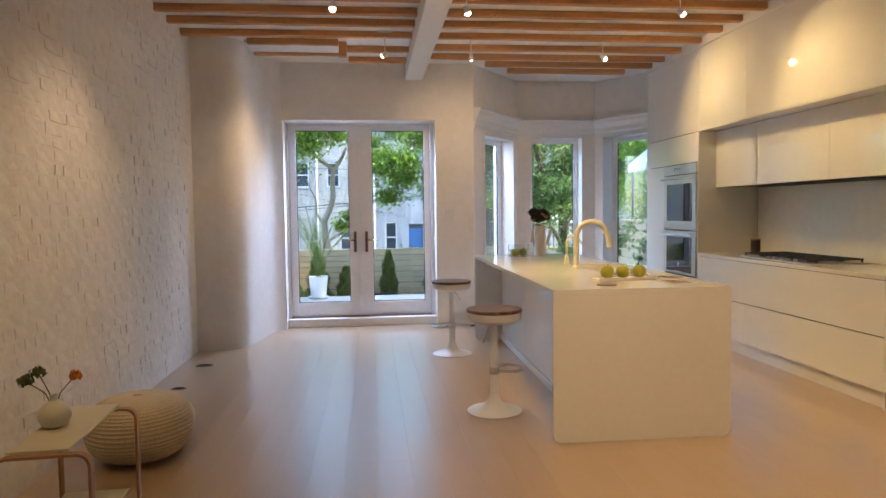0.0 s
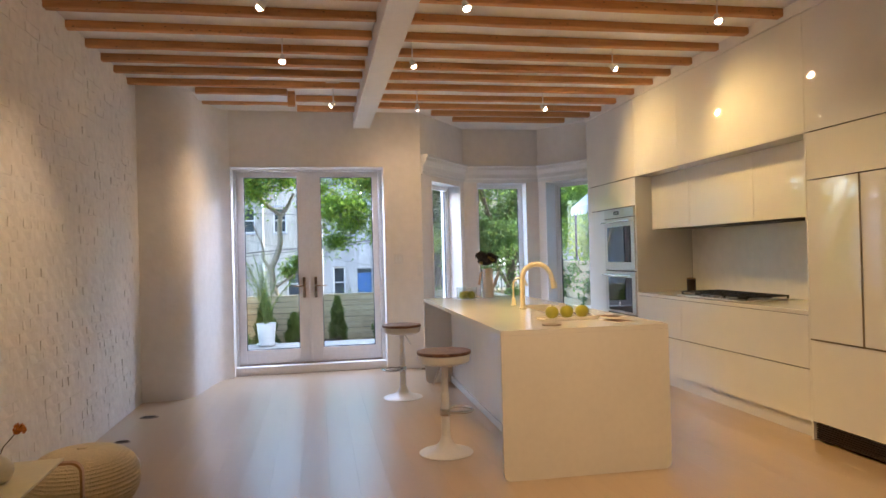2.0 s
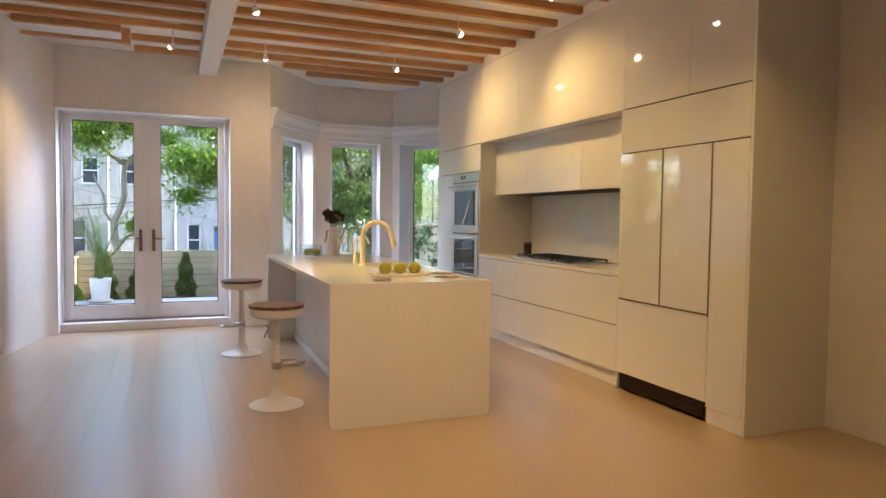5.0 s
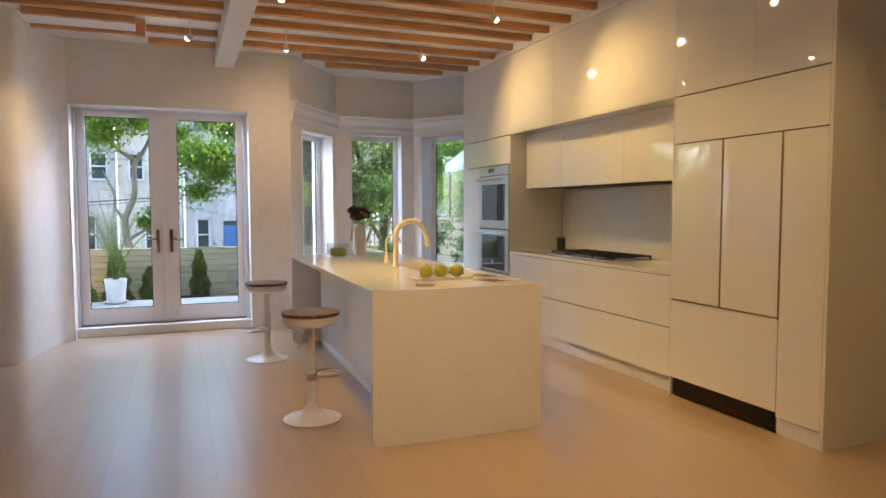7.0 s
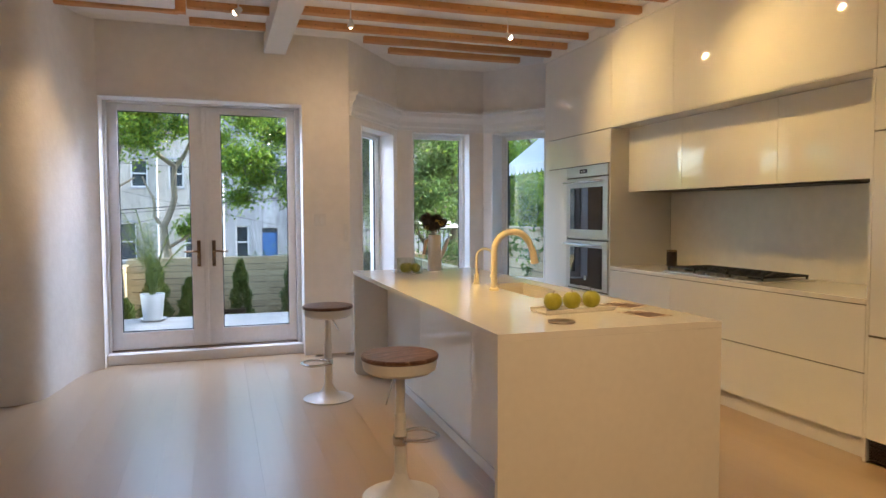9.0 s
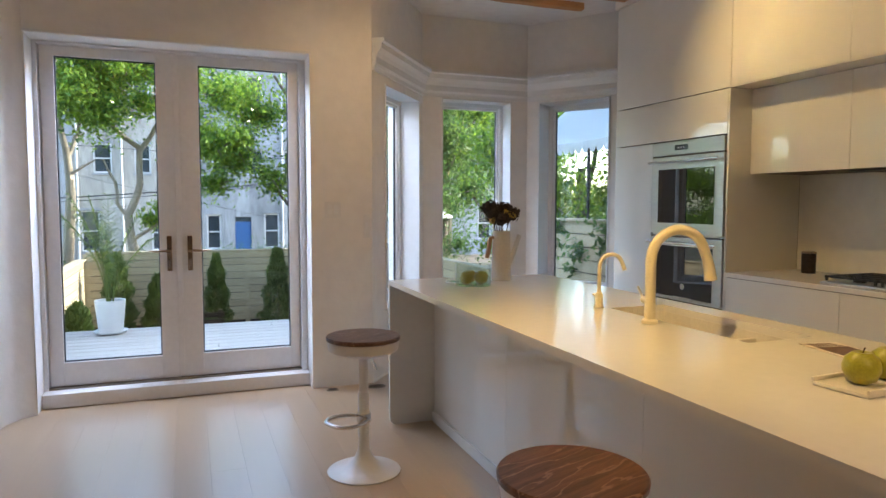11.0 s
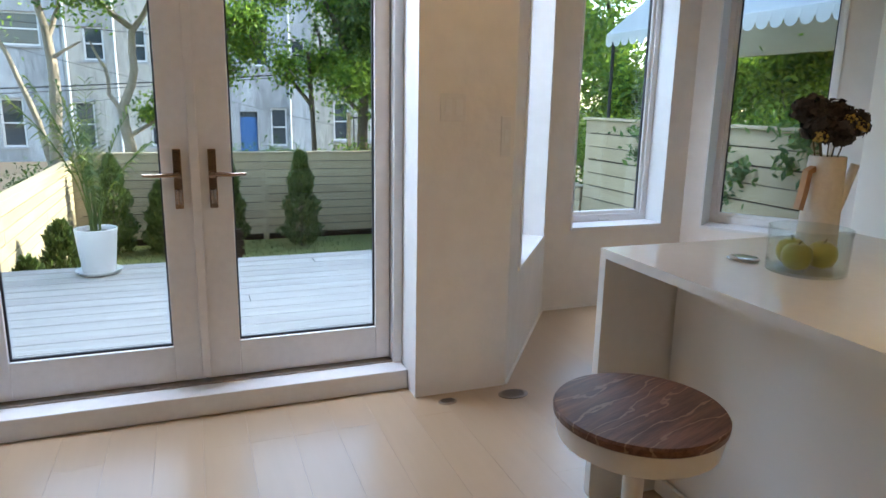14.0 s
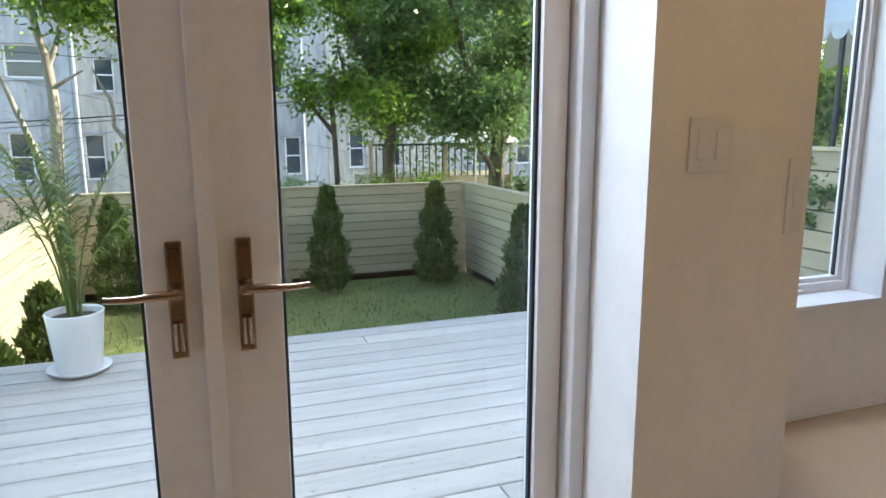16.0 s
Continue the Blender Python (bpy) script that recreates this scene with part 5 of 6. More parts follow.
tree("garden_tree", (6.4, 20.5, GY), [((0, 0, 0), (0.2, 0, 3.6), 0.22, 0.16, 0.15), ((0.2, 0, 3.2), (-1.0, 0, 6.5), 0.12, 0.04, 0.3), ((0.1, 0, 2.8), (1.4, 0, 6.6), 0.13, 0.04, 0.3), ((0.1, 0, 2.3), (-0.7, 0, 4.2), 0.07, 0.03, 0.2)],
     blob_set(-0.2, 0, 5.0, 2.1, 1.5, 2.0, 26, 0.85, 6), 24000, 0.07, "leafdark", "bark2", "dense dark green tree behind the fence", 6)
tree("garden_tree", (8.8, 16.5, GY), [((0, 0, 0), (0.2, 0, 4.2), 0.17, 0.1, 0.2), ((0.2, 0, 3.2), (-1.0, 0.3, 6.0), 0.08, 0.03, 0.3), ((0.2, 0, 3.0), (1.2, 0, 6.0), 0.08, 0.03, 0.3)],
     blob_set(0, 0, 4.4, 2.2, 2.2, 2.2, 26, 0.8, 7), 22000, 0.065, "leafbright", "bark2", "sunlit garden tree beyond the side fence", 7)
tree("garden_tree", (12.5, 15.0, GY), [((0, 0, 0), (0.2, 0, 4.8), 0.2, 0.1, 0.2), ((0.2, 0, 3.2), (-1.5, 0.3, 6.0), 0.08, 0.03, 0.3)],
     blob_set(0, 0, 4.6, 2.6, 3.2, 2.6, 26, 1.0, 8), 26000, 0.075, "leafbright", "bark2", "broad garden tree in the side yard", 8)
tree("garden_tree", (10.6, 13.0, GY), [((0, 0, 0), (0.2, 0, 4.4), 0.16, 0.1, 0.2), ((0.2, 0, 3.0), (-1.0, 0.3, 6.0), 0.08, 0.03, 0.3), ((0.2, 0, 3.0), (0.9, -0.3, 6.4), 0.08, 0.03, 0.3)],
     blob_set(0, 0, 5.6, 1.4, 1.2, 2.0, 18, 0.75, 12), 14000, 0.065, "leafbright", "bark2", "slender garden tree in the next yard", 12)
tree("garden_tree", (9.5, 27, GY), [((0, 0, 0), (0.2, 0, 5.8), 0.25, 0.12, 0.2), ((0.2, 0, 4.2), (-1.5, 0.3, 8.0), 0.1, 0.03, 0.3)],
     blob_set(0, 0, 6.4, 4.2, 2.0, 3.4, 26, 1.3, 9), 18000, 0.10, "leafdark", "bark2", "large dark tree further down the yards", 9)
tree("garden_tree", (-11.5, 20, GY), [((0, 0, 0), (0.2, 0, 4.2), 0.2, 0.12, 0.2), ((0.2, 0, 3.2), (-1.3, 0.3, 6.0), 0.1, 0.03, 0.3), ((0.2, 0, 3.4), (1.4, 0, 6.4), 0.1, 0.03, 0.3)],
     blob_set(0, 0, 4.0, 2.8, 2.4, 3.0, 30, 0.95, 14), 22000, 0.08, "leafbright", "bark", "broad sunlit garden tree at the end of the yards", 14)
tree("garden_tree", (-7.6, 17.5, GY), [((0, 0, 0), (0.2, 0, 3.8), 0.18, 0.12, 0.2), ((0.2, 0, 3.0), (1.1, 0.3, 6.0), 0.09, 0.03, 0.3), ((0.2, 0, 3.0), (-1.2, 0, 6.0), 0.09, 0.03, 0.3)],
     blob_set(0, 0, 4.2, 2.0, 1.8, 2.6, 24, 0.8, 15), 18000, 0.07, "leafbright", "bark", "sunlit garden tree beyond the low side fence", 15)
tree("garden_tree", (-6.2, 26, GY), [((0, 0, 0), (0.2, 0, 5.0), 0.2, 0.12, 0.2), ((0.2, 0, 3.8), (1.5, 0.3, 7.5), 0.1, 0.03, 0.3)],
     blob_set(0, 0, 6.8, 2.6, 2.0, 1.8, 18, 1.0, 10), 10000, 0.09, "leafbright", "bark", "garden tree at the far side of the yards", 10)


def shrub(x, y, z0, h, r, seed, label):
    s = thing("arborvitae", (x, y, z0), label, "shrub", "evergreens along the fence")
    part("trunk", tube(bmesh.new(), [(0, 0, 0), (0.01, 0, h * 0.5), (0, 0, h * 0.85)], [0.03, 0.02, 0.008], 7), "bark2", s)
    rnd = np.random.default_rng(seed)
    n = 4200
    t = rnd.uniform(0.03, 1.0, n)
    wob = 1 + 0.18 * np.sin(t * 23 + seed)
    rad = r * (1 - t) ** 0.55 * (0.55 + 0.45 * np.minimum(1, t * 6)) * wob * rnd.uniform(0.55, 1.08, n)
    a = rnd.uniform(0, 2 * np.pi, n)
    c = np.stack([rad * np.cos(a), rad * np.sin(a), t * h], 1)
    out = np.stack([np.cos(a) * 0.5, np.sin(a) * 0.5, np.full(n, 0.9)], 1) + rnd.normal(size=(n, 3)) * 0.25
    side = np.cross(out, rnd.normal(size=(n, 3)))
    side /= np.linalg.norm(side, axis=1)[:, None]
    L = rnd.uniform(0.03, 0.07, n)[:, None]
    v = np.stack([c - side * L * 0.3, c + out * L * 0.5 + side * L * 0.3, c + out * L * 1.2, c + out * L * 0.5 - side * L * 0.3], 1).reshape(-1, 3)
    me = bpy.data.meshes.new("foliage")
    me.from_pydata(v.tolist(), [], np.arange(4 * n).reshape(n, 4).tolist())
    me.materials.append(M["cedarleaf"])
    ob = new("foliage", me)
    ob.parent = s
    return s


for i, (x, y, h, r) in enumerate(((-0.75, 16.9, 1.55, 0.34), (-0.05, 16.8, 1.15, 0.30), (1.0, 16.9, 1.5, 0.27), (2.15, 16.8, 1.6, 0.34), (3.85, 16.8, 1.62, 0.36), (4.15, 14.3, 1.5, 0.36), (-0.95, 13.6, 1.1, 0.32), (-1.0, 12.2, 1.0, 0.3))):
    shrub(x, y, GZ + 0.03, h, r, 20 + i, "conical evergreen shrub at the foot of the cedar fence")

# potted palm
p = thing("potted_palm", (-0.285, 11.12, 0.002), "areca palm in a white tapered pot with saucer on the deck", "potted plant")
part("saucer", lathe(bmesh.new(), [(0.14, 0.0), (0.165, 0.02), (0.17, 0.03), (0.16, 0.03), (0.13, 0.012), (0.001, 0.01)], 40), "potwhite", p, smooth=True)
part("pot", lathe(bmesh.new(), [(0.115, 0.013), (0.12, 0.02), (0.152, 0.34), (0.156, 0.352), (0.150, 0.358), (0.142, 0.35), (0.138, 0.30), (0.001, 0.30)], 44), "potwhite", p, smooth=True)
part("soil", lathe(bmesh.new(), [(0.1375, 0.301), (0.1375, 0.318), (0.07, 0.325), (0.001, 0.322)], 28), "soil", p, smooth=True)
rnd = random.Random(8)
for i in range(14):
    a, lean, ln = rnd.uniform(0, 6.28), rnd.uniform(0.12, 0.6), rnd.uniform(0.5, 1.3)
    if i < 3:
        lean *= 0.5
    d = Vector((math.cos(a), math.sin(a), 0))
    base = Vector((d.x * 0.03, d.y * 0.03, 0.31))
    path = [base + d * (lean * ln * (k / 8) ** 1.9) + Vector((0, 0, ln * (k / 8) * (1 - 0.22 * lean * (k / 8) ** 2))) for k in range(9)]
    st = bmesh.new()
    tube(st, path, [0.007 - 0.0006 * k for k in range(9)], 6)
    fr = part("frond_stem", st, "palmleaf", p)
    lf = bmesh.new()
    for k in range(3, 9):
        for sub in (0, 0.33, 0.66):
            if k + sub > 8:
                continue
            q = path[k].lerp(path[min(8, k + 1)], sub)
            for sgn in (-1, 1):
                s = Vector((-d.y, d.x, 0)) * sgn + d * 0.7 + Vector((0, 0, rnd.uniform(0.3, 0.9)))
                s.normalize()
                l = 0.26 * (1 - abs((k + sub - 5.5)) / 5) * rnd.uniform(0.8, 1.1)
                w = Vector((0, 0, 1)).cross(s).normalized() * 0.009
                mid, tip = q + s * l * 0.5 + Vector((0, 0, 0.01)), q + s * l + Vector((0, 0, -l * 0.35))
                vs = [lf.verts.new(v) for v in (q - w * 0.4, q + w * 0.4, mid + w, tip, mid - w)]
                lf.faces.new(vs)
    part("leaflets", lf, "palmleaf", fr)

# bushes beyond the fences
def bush(x, y, w, h, n, seed, leaves, label):
    b = thing("bush", (x, y, GY - 0.04), label, "bush", "bushes in the yards")
    top = h - GY
    part("stems", (lambda bm: [tube(bm, [(0.1 * i - 0.3, 0.05 * i, 0), (0.25 * i - 0.6, 0.1 * i, top * 0.7)], [0.03, 0.012], 6) for i in range(6)] and bm)(bmesh.new()), "bark2", b)
    leaf_cloud("foliage", blob_set(0, 0, top * 0.55, w * 0.6, w * 0.4, top * 0.3, 12, w * 0.42, seed), n, 0.05, leaves, b, seed)


for i, (x, y, w, h, n, lv) in enumerate(((-3.2, 14.2, 1.2, 0.25, 5000, "leafbright"), (-3.4, 17.2, 1.2, 0.35, 5000, "leafbright"), (-2.6, 20.0, 1.0, 0.2, 3500, "leafdark"), (1.2, 20.5, 1.1, 0.45, 4000, "leafdark"), (4.2, 19.4, 1.1, 0.75, 4500, "leafbright"), (6.2, 18.2, 1.3, 0.9, 5000, "leafdark"), (7.0, 14.5, 1.2, 1.3, 5000, "leafbright"), (9.8, 12.6, 1.6, 2.5, 9000, "leafbright"), (9.6, 15.5, 1.7, 2.9, 9000, "leafbright"), (6.9, 11.4, 1.1, 1.7, 5500, "leafbright"), (2.6, 26, 1.6, 0.3, 3500, "leafdark"))):
    bush(x, y, w, h, n, 90 + i, lv, "leafy green bush beyond the fence")

# awning over the next yard
aw = thing("awning", (0, 0, 0), "white canvas awning with a scalloped edge over the next yard", "awning")
bm = bmesh.new()
ya, yb, pitch = 8.9, 13.76, 0.18
top, low, hang_v = [], [], []
N = round((yb - ya) / pitch)
for i in range(N * 8 + 1):
    y = ya + pitch * i / 8
    u = (i % 8) / 4 - 1
    top.append(bm.verts.new((9.0, y, 4.75)))
    low.append(bm.verts.new((6.0, y, 2.33)))
    hang_v.append(bm.verts.new((5.985, y, 2.235 - 0.085 * math.sqrt(max(0.0, 1 - u * u)))))
for i in range(N * 8):
    bm.faces.new((top[i], top[i + 1], low[i + 1], low[i]))
    bm.faces.new((low[i], low[i + 1], hang_v[i + 1], hang_v[i]))
bmesh.ops.solidify(bm, geom=list(bm.faces), thickness=0.006)
part("canopy", bm, "awning", aw)
part("front_rail", tube(bmesh.new(), [(6.03, ya, 2.30), (6.03, yb, 2.30)], 0.02, 8), "white_metal", aw)
# added board that takes the place of the dark shade under the canopy
part("rear_beam", boxbm(8.2, 8.3, ya, yb, 2.1, 3.95), "fencewoody", aw, "board added to stand in for the shade under the canopy")
for yy in (ya + 0.1, 11.7, yb - 0.1):
    part("rafter", tube(bmesh.new(), [(6.04, yy, 2.28), (9.0, yy, 4.68)], 0.02, 8), "white_metal", aw)
    part("post", tube(bmesh.new(), [(6.05, yy, -2.05), (6.05, yy, 2.28)], 0.025, 8), "wire", aw)
# two unseen blocks of the terrace, added to hold the sun off the deck
part("house_body", boxbm(5.02, 22, -6, 8.6, -2.06, 11.0), "stucco2", kind="structure", label="plain unseen body of the terrace, added to shade the deck", category="building")
part("house_storeys", boxbm(-8, 5.0, -6, 8.6, 3.56, 11.0), "stucco2", kind="structure", label="unseen upper storeys of the house, added to shade the deck", category="building")
# made-up tall block that stops the sun before it reaches the deck
part("neighbor_wall", boxbm(9.2, 14.0, 8.62, 11.6, -2.06, 9.0), "stucco2", kind="structure", label="tall cream block added to keep the sun off the deck", category="building")
vine = thing("ivy", (4.62, 9.9, 1.0), "ivy trailing over the top of the side fence", "climbing plant")
for i, (yy, zz, q) in enumerate(((-0.3, -0.15, 0.30), (0.15, 0.12, 0.22), (0.9, 0.1, 0.2), (-0.9, 0.15, 0.25), (0.55, -0.1, 0.18))):
    leaf_cloud("foliage", [(-0.05, yy, zz, q), (-0.04, yy + 0.15, zz - 0.2, q * 0.6)], 220, 0.035, "leafdark", vine, 70 + i)

# row of houses across the yards
FY = 45.0


def house(x0, x1, top, material, wins, doors, label):
    h = thing("row_house", (0, 0, 0), label, "house", "row of houses across the yards")
    bm = bmesh.new()
    xs = sorted({x0, x1, *(w[0] for w in wins + doors), *(w[1] for w in wins + doors)})
    for a, b in zip(xs, xs[1:]):
        mid, z = (a + b) / 2, GY - 0.06
        for w in sorted((w for w in wins + doors if w[0] < mid < w[1]), key=lambda w: w[2]):
            box(bm, a, b, FY, FY + 0.4, z, w[2])
            z = w[3]
        box(bm, a, b, FY, FY + 0.4, z, top)
    box(bm, x0, x1, FY + 3, FY + 3.2, GY - 0.06, top)
    bmesh.ops.remove_doubles(bm, verts=bm.verts, dist=0.001)
    part("wall", bm, material, h)
    part("roof", boxbm(x0, x1, FY - 0.25, FY + 3.2, top + 0.002, top + 0.3, bevel=0.02), "roof", h)
    for a, b, z0, z1 in wins:
        w = part("window", boxbm(a + 0.06, b - 0.06, FY + 0.16, FY + 0.18, z0 + 0.05, z1 - 0.05), "farglass", h)
        fb = bmesh.new()
        for q in ((a, a + 0.09, z0, z1), (b - 0.09, b, z0, z1), (a + 0.09, b - 0.09, z0, z0 + 0.09), (a + 0.09, b - 0.09, z1 - 0.09, z1), (a + 0.09, b - 0.09, (z0 + z1) / 2 - 0.04, (z0 + z1) / 2 + 0.04)):
            box(fb, q[0] + 0.002, q[1] - 0.002, FY + 0.08, FY + 0.155, q[2] + 0.002, q[3] - 0.002)
        part("frame", fb, "winframe", w)
        part("sill", boxbm(a - 0.08, b + 0.08, FY - 0.08, FY - 0.002, z0 - 0.12, z0 - 0.002, bevel=0.01), "stucco", w)
        part("lintel", boxbm(a - 0.08, b + 0.08, FY - 0.05, FY - 0.002, z1 + 0.002, z1 + 0.16, bevel=0.01), "stucco", w)
    for a, b, z0, z1 in doors:
        part("door", boxbm(a + 0.01, b - 0.01, FY + 0.12, FY + 0.17, z0, z1 - 0.3), "blue", h, "blue painted door")
        part("transom", boxbm(a + 0.01, b - 0.01, FY + 0.12, FY + 0.15, z1 - 0.28, z1), "farglass", h)
    return h


house(-14, -5.4, 10.5, "stucco", [(-8.4, -7.35, -1.3, 1.1), (-8.2, -6.3, 3.7, 5.3), (-12, -10.8, -1.3, 1.1), (-11.6, -10.4, 3.7, 5.6), (-8.1, -6.9, 7.2, 9.0)], [], "pale grey stuccoed row house with paired windows")
house(-5.38, 0.6, 10.8, "stucco2", [(-4.4, -3.45, 3.1, 4.75), (-5.1, -4.15, -1.3, 1.0), (-2.3, -1.45, 3.1, 4.75), (-1.5, -0.7, -1.3, 0.75), (-4.4, -3.45, 7.3, 9.0), (-2.3, -1.45, 7.3, 9.0)], [], "cream stuccoed row house with sash windows")
house(0.62, 7.2, 10.6, "stucco", [(1.5, 2.3, -1.3, 0.75), (3.9, 4.8, 3.1, 4.6), (1.8, 2.7, 3.1, 4.6), (4.8, 5.7, -1.3, 0.8), (3.9, 4.8, 7.2, 9.0), (1.8, 2.7, 7.2, 9.0), (6.0, 6.8, 3.1, 4.6)], [(3.1, 4.05, -1.95, 0.6)], "pale blue-grey stuccoed row house with a blue door")
house(7.22, 14.5, 10.0, "stucco2", [(8.4, 9.3, -1.0, 1.2), (10.6, 11.5, -1.0, 1.2), (8.4, 9.3, 3.1, 4.7), (10.6, 11.5, 3.1, 4.7), (8.4, 9.3, 7.0, 8.6)], [], "cream row house half hidden by trees")
house(14.52, 24, 10.4, "stucco", [(16, 17, -1.0, 1.2), (19, 20, -1.0, 1.2), (16, 17, 3.1, 4.7), (19, 20, 3.1, 4.7)], [], "grey row house half hidden by trees")
house(-26, -14.02, 10.4, "stucco2", [(-17, -16, -1.0, 1.2), (-20, -19, -1.0, 1.2), (-17, -16, 3.1, 4.7), (-20, -19, 3.1, 4.7)], [], "cream row house at the far end of the row")
for x in (-5.2, -2.95, 0.8, 5.9):
    d = thing("downpipe", (x, FY - 0.09, GY), "slim pipe running down a facade", "pipe", "facade pipes")
    part("pipe", tube(bmesh.new(), [(0, 0, 0), (0, 0, 12)], 0.06, 8), "winframe", d)
um = thing("patio_umbrella", (7.6, 24.2, GY - 0.06), "open white patio umbrella in a far yard", "umbrella")
part("pole", tube(bmesh.new(), [(0, 0, 0), (0, 0, 3.5)], 0.03, 8), "winframe", um)
part("canopy", lathe(bmesh.new(), [(1.25, 3.02), (1.27, 3.0), (1.27, 3.05), (0.7, 3.3), (0.001, 3.5)], 8), "awning", um)
pr = thing("porch_railing", (5.0, 25.5, GY - 0.06), "dark railing of a timber porch in a far yard", "railing")
part("platform", boxbm(-0.2, 4.2, -0.3, 1.6, 0, 2.0), "fencewood", pr)
part("top_rail", boxbm(-0.2, 4.2, -0.3, -0.22, 2.88, 2.94), "wire", pr)
for i in range(23):
    part("baluster", boxbm(-0.18 + i * 0.196, -0.15 + i * 0.196, -0.28, -0.25, 2.001, 2.879), "wire", pr)
for x in (-0.2, 2.0, 4.1):
    part("post", boxbm(x, x + 0.1, -0.42, -0.31, 0, 3.05), "fencewood", pr)
g = thing("garden_bench", (0.55, 14.1, GZ + 0.04), "dark grey slatted garden bench on the lawn", "bench")
for x in (-0.4, 0.4):
    part("leg", boxbm(x - 0.03, x + 0.03, -0.03, 0.03, 0, 0.85, bevel=0.004), "grille", g)
    part("leg", boxbm(x - 0.03, x + 0.03, -0.48, -0.42, 0, 0.42, bevel=0.004), "grille", g)
for i in range(4):
    part("seat_slat", boxbm(-0.46, 0.46, -0.47 + i * 0.11, -0.38 + i * 0.11, 0.421, 0.442, bevel=0.003), "grille", g)
for i in range(3):
    part("back_slat", boxbm(-0.46, 0.46, -0.052, -0.031, 0.52 + i * 0.11, 0.60 + i * 0.11, bevel=0.003), "grille", g)
# cables over the yards
for i, (y, z0, z1, r) in enumerate(((30, 1.52, 2.35, 0.022), (30.2, 1.38, 2.28, 0.014), (30, 4.45, 4.8, 0.014), (30.1, 3.4, 3.2, 0.012), (28, 2.4, 0.6, 0.008), (31, 0.9, 2.6, 0.008))):
    cb = thing("cable", (0, y, 0), "black overhead cable sagging across the yards", "cable", "overhead cables")
    path = [(x, 0, z0 + (z1 - z0) * (x + 3.5) / 8.3 + 0.0022 * (x - 4) ** 2 - 0.05) for x in range(-24, 31, 3)]
    part("line", tube(bmesh.new(), path, r, 6), "wire", cb)

# pieces: interior floor planks
rnd = random.Random(11)
W, n = 0.178, 0
plank_meshes = {}


def plank_mesh(key, mat_name, lx, ly, lz, bevel):
    if key not in plank_meshes:
        bm = boxbm(-lx / 2, lx / 2, -ly / 2, ly / 2, -lz, 0)
        if bevel:
            bmesh.ops.bevel(bm, geom=[e for e in bm.edges if e.verts[0].co.z > -0.001 and e.verts[1].co.z > -0.001], offset=bevel, segments=1, affect="EDGES")
        plank_meshes[key] = mesh_of(key, bm, mat_name)
    return plank_meshes[key]


x = WX + 0.001
while x < EX + 0.1:
    y, end = SY - 0.2, 8.5 if x < 1.9 or x > 4.3 else 9.35
    while y < end - 0.05:
        L = min(rnd.choice((1.2, 1.8, 2.4, 3.0)), round(end - y, 3))
        piece("plank", plank_mesh("floor_plank_%g" % L, "floor", W - 0.0005, L - 0.0005, 0.0185, 0.0002), (x + W / 2, y + L / 2, 0.0), floor)
        y += L
    x += W
# deck boards
piece("deck_board", plank_mesh("deck_board_end", "deckwood", 5.94, 0.108, 0.026, 0.004), (1.625, 8.768, -0.004), deck_base)
y, row = 8.8265, 0
while y < 11.3:
    cuts = [-1.35] + ([rnd.uniform(-0.6, 3.4)] if row % 3 == 1 else []) + [4.6]
    for a, b in zip(cuts, cuts[1:]):
        L = b - a
        key = "deck_board_%d_%d" % (row, int(a * 10))
        piece("deck_board", plank_mesh(key, "deckwood", L - 0.004, 0.161, 0.026, 0.004), (a + L / 2, y + 0.0848, -0.004), deck_base)
    y += 0.1695
    row += 1


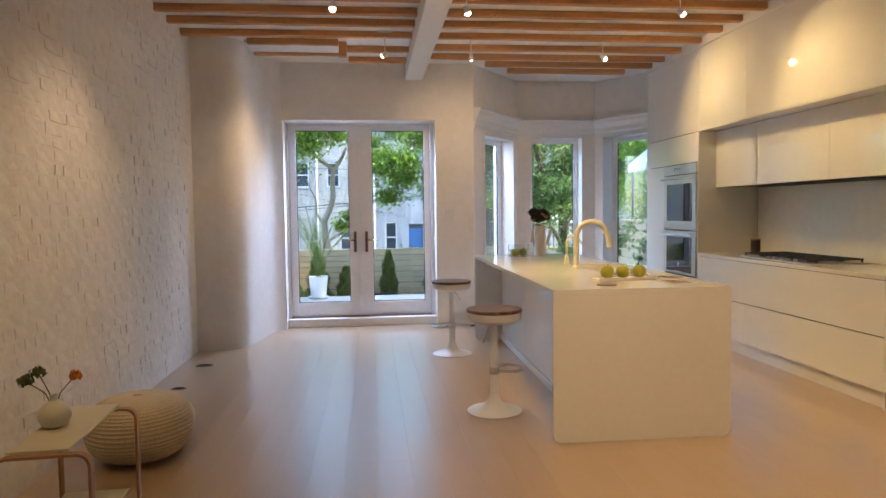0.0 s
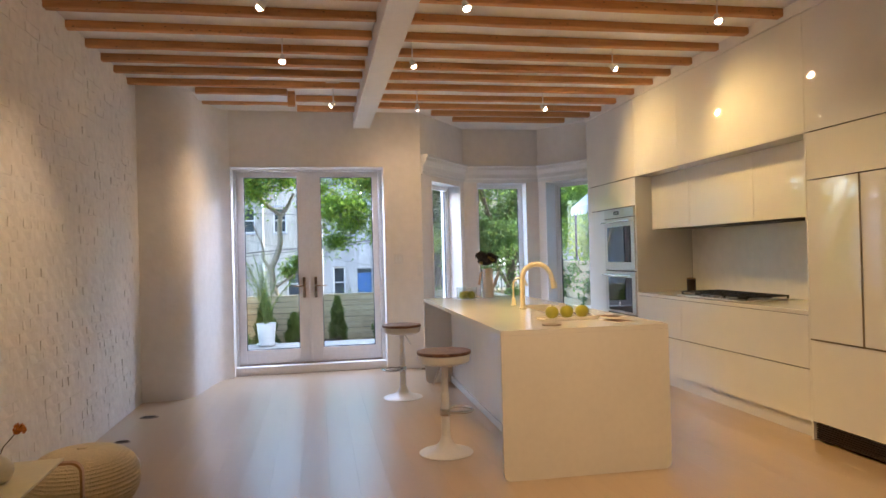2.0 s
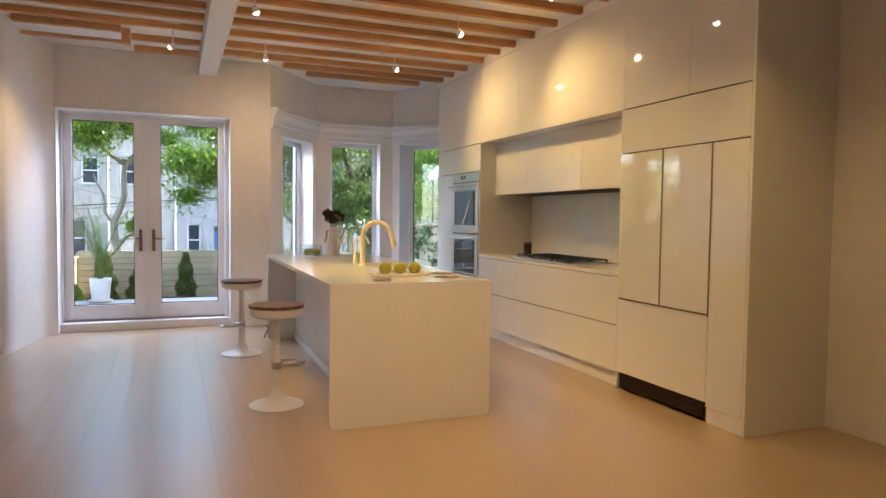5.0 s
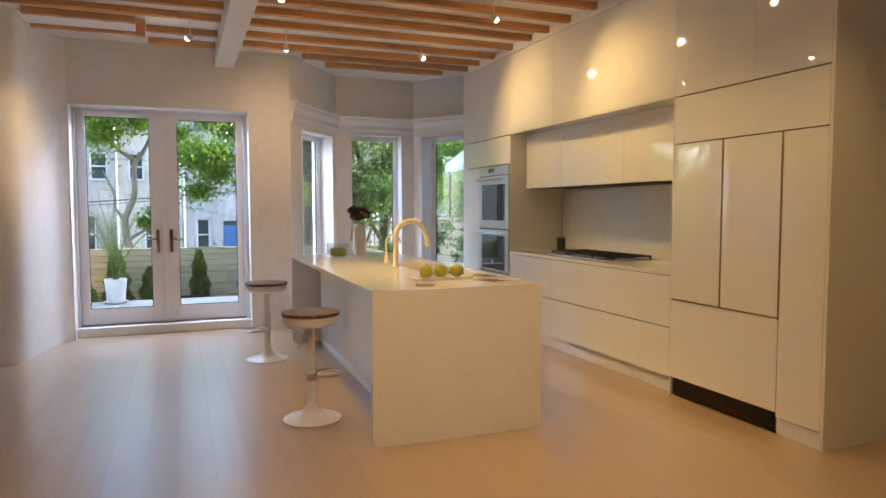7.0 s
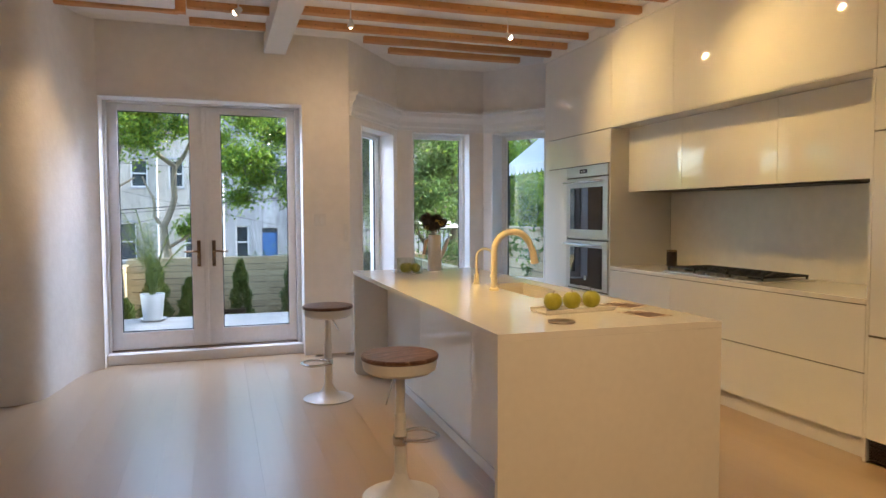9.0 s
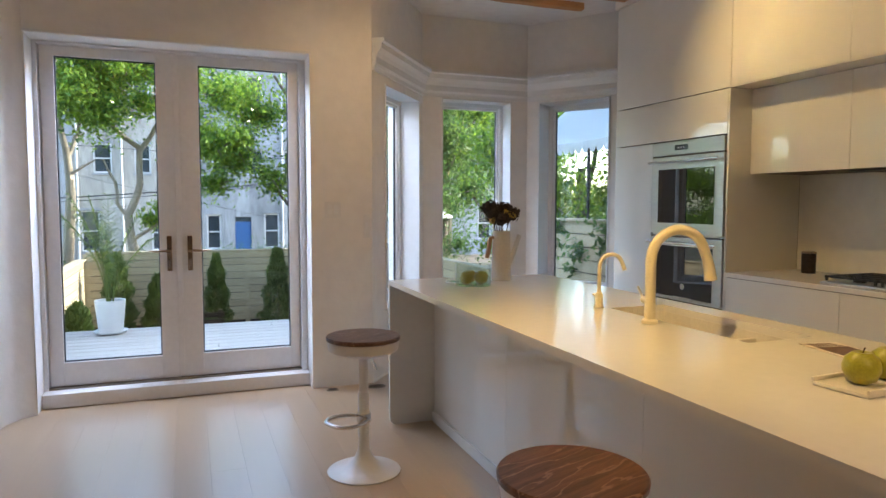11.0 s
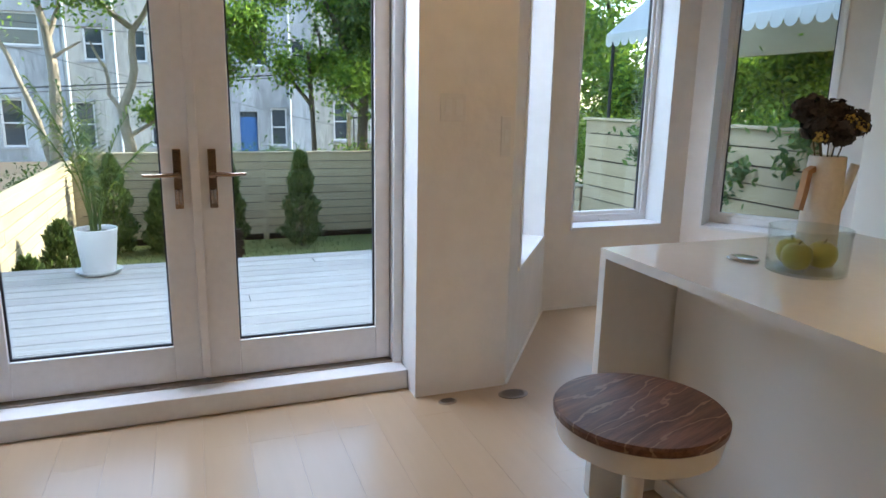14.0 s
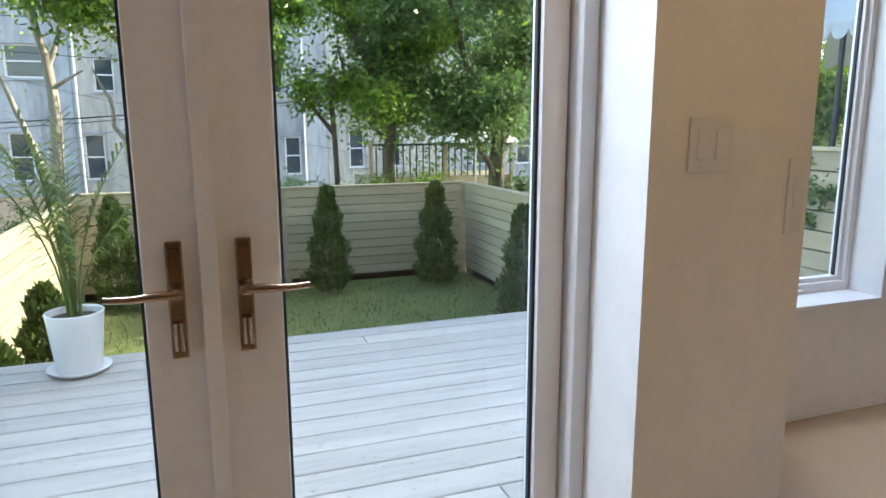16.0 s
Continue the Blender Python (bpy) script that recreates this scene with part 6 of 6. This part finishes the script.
# fences
def fence(name, x0, y0, x1, y1, top, low, label, lean_sign=1):
    along_x = abs(x1 - x0) > abs(y1 - y0)
    f = thing(name, (0, 0, 0), label, "fence")
    L = max(abs(x1 - x0), abs(y1 - y0))
    nb = int((top - low) / 0.143)
    # cap rail, and an added dark sheet for the shade between boards
    if along_x:
        part("cap_rail", boxbm(x0, x1, y0 - 0.012, y0 + 0.12, top + 0.002, top + 0.026, bevel=0.002), "fencewood", f)
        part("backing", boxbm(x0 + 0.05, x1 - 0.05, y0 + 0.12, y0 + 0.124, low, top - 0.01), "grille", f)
    else:
        o0, o1 = sorted((-0.012 * lean_sign, 0.12 * lean_sign))
        part("cap_rail", boxbm(x0 + o0, x0 + o1, y0, y1, top + 0.002, top + 0.026, bevel=0.002), "fencewoody", f)
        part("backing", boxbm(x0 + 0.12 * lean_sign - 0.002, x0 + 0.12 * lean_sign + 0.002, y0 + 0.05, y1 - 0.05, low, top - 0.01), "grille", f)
    sections = max(1, round(L / 2.4))
    sl = L / sections
    for s in range(sections + 1):
        if along_x:
            part("post", boxbm(x0 + s * sl - 0.045, x0 + s * sl + 0.045, y0 + 0.026, y0 + 0.116, low - 0.05, top - 0.01), "fencewood", f)
        else:
            part("post", boxbm(x0 + 0.026 * lean_sign - (0.09 if lean_sign < 0 else 0), x0 + 0.026 * lean_sign + (0.09 if lean_sign > 0 else 0), y0 + s * sl - 0.045, y0 + s * sl + 0.045, low - 0.05, top - 0.01), "fencewoody", f)
    for s in range(sections):
        for b in range(nb):
            z = top - 0.0715 - b * 0.143
            if along_x:
                piece("fence_board", plank_mesh("fb_x%.2f" % sl, "fencewood", sl - 0.006, 0.022, 0.131, 0), (x0 + (s + 0.5) * sl, y0 + 0.012 + rnd.uniform(-0.002, 0.002), z + 0.0675), f, (0, rnd.uniform(-0.12, 0.12), 0))
            else:
                piece("fence_board", plank_mesh("fb_y%.2f" % sl, "fencewoody", 0.022, sl - 0.006, 0.131, 0), (x0 + rnd.uniform(-0.002, 0.002), y0 + (s + 0.5) * sl, z + 0.0675), f, (rnd.uniform(-0.12, 0.12), 0, 0))
    if along_x:
        part("cap", boxbm(x0, x1, y0 - 0.03, y0 + 0.13, top + 0.003, top + 0.03, bevel=0.003), "fencewood", f)
    else:
        part("cap", boxbm(x0 - 0.06, x0 + 0.06, y0, y1, top + 0.003, top + 0.03, bevel=0.003), "fencewoody", f)
    return f


fence("back_fence", -1.34, 17.5, 4.60, 17.5, 0.42, GZ, "horizontal cedar board fence at the end of the garden")
fence("side_fence", -1.38, 8.8, -1.38, 17.45, 0.30, GZ, "horizontal cedar board fence along the deck and lawn", -1)
fence("side_fence", 4.62, 12.0, 4.62, 17.45, 0.42, GZ, "lower horizontal cedar board fence beside the lawn", 1)
fence("side_fence", 4.62, 8.7, 4.62, 11.95, 1.20, GZ, "tall horizontal cedar board fence beside the deck", 1)

# bricks of the west wall
rnd = random.Random(17)
bricks = []
course = 0.0765
for r in range(41):
    y = SY - rnd.uniform(0, 0.2)
    while y < 6.98:
        short = rnd.random() < (0.75 if r % 6 == 3 else 0.14)
        length = (0.104 if short else 0.212) * rnd.uniform(0.96, 1.05)
        if rnd.random() > 0.14 + 0.3 * min(1, max(0, (y - 4.2) / 2.2)):
            bricks.append((y + length / 2, r * course + 0.038 + rnd.uniform(-0.004, 0.004), short))
        y += length


def brick_variants(half):
    out = []
    for i in range(8):
        bm = boxbm(-0.02, 0.0, -half, half, -0.033, 0.033)
        bmesh.ops.subdivide_edges(bm, edges=[e for e in bm.edges if abs(e.verts[0].co.y - e.verts[1].co.y) > 0.09], cuts=2)
        for v in bm.verts:
            v.co.y += rnd.uniform(-0.006, 0.006)
            v.co.z += rnd.uniform(-0.0055, 0.0055)
            if v.co.x > -0.01:
                v.co.x += rnd.uniform(-0.004, 0.0022)
        bmesh.ops.bevel(bm, geom=[e for e in bm.edges if e.verts[0].co.x > -0.01 and e.verts[1].co.x > -0.01], offset=0.005, segments=2, affect="EDGES")
        out.append(mesh_of("brick", bm, "brickpaint"))
    return out


variants = {False: brick_variants(0.1), True: brick_variants(0.047)}
near = sorted((b for b in bricks if 2.4 < b[0] < 6.2 and b[1] < 2.4), key=lambda b: abs(b[0] - 4.2) + abs(b[1] - 1.2) * 1.3)[:300]
chosen = set(near)
for b in near:
    piece("brick", rnd.choice(variants[b[2]]), (WX + rnd.uniform(-0.0034, 0.0022), b[0], b[1]), wall_west, (rnd.uniform(-1.2, 1.2), rnd.uniform(-1, 1), rnd.uniform(-0.7, 0.7)))
v, f = [], []
base_geo = {k: [([w.co.copy() for w in m.vertices], [tuple(p.vertices) for p in m.polygons]) for m in ms] for k, ms in variants.items()}
for b in bricks:
    if b in chosen or b[1] > 3.14:
        continue
    g, fs = rnd.choice(base_geo[b[2]])
    o, k = Vector((WX + rnd.uniform(-0.0034, 0.0022), b[0], b[1])), len(v)
    v += [tuple(c + o) for c in g]
    f += [tuple(i + k for i in q) for q in fs]
me = bpy.data.meshes.new("bricks_rest")
me.from_pydata(v, [], f)
me.materials.append(M["brickpaint"])
ob = new("bricks_rest", me)
ob.parent = wall_west
tagged(ob, kind="stuff")
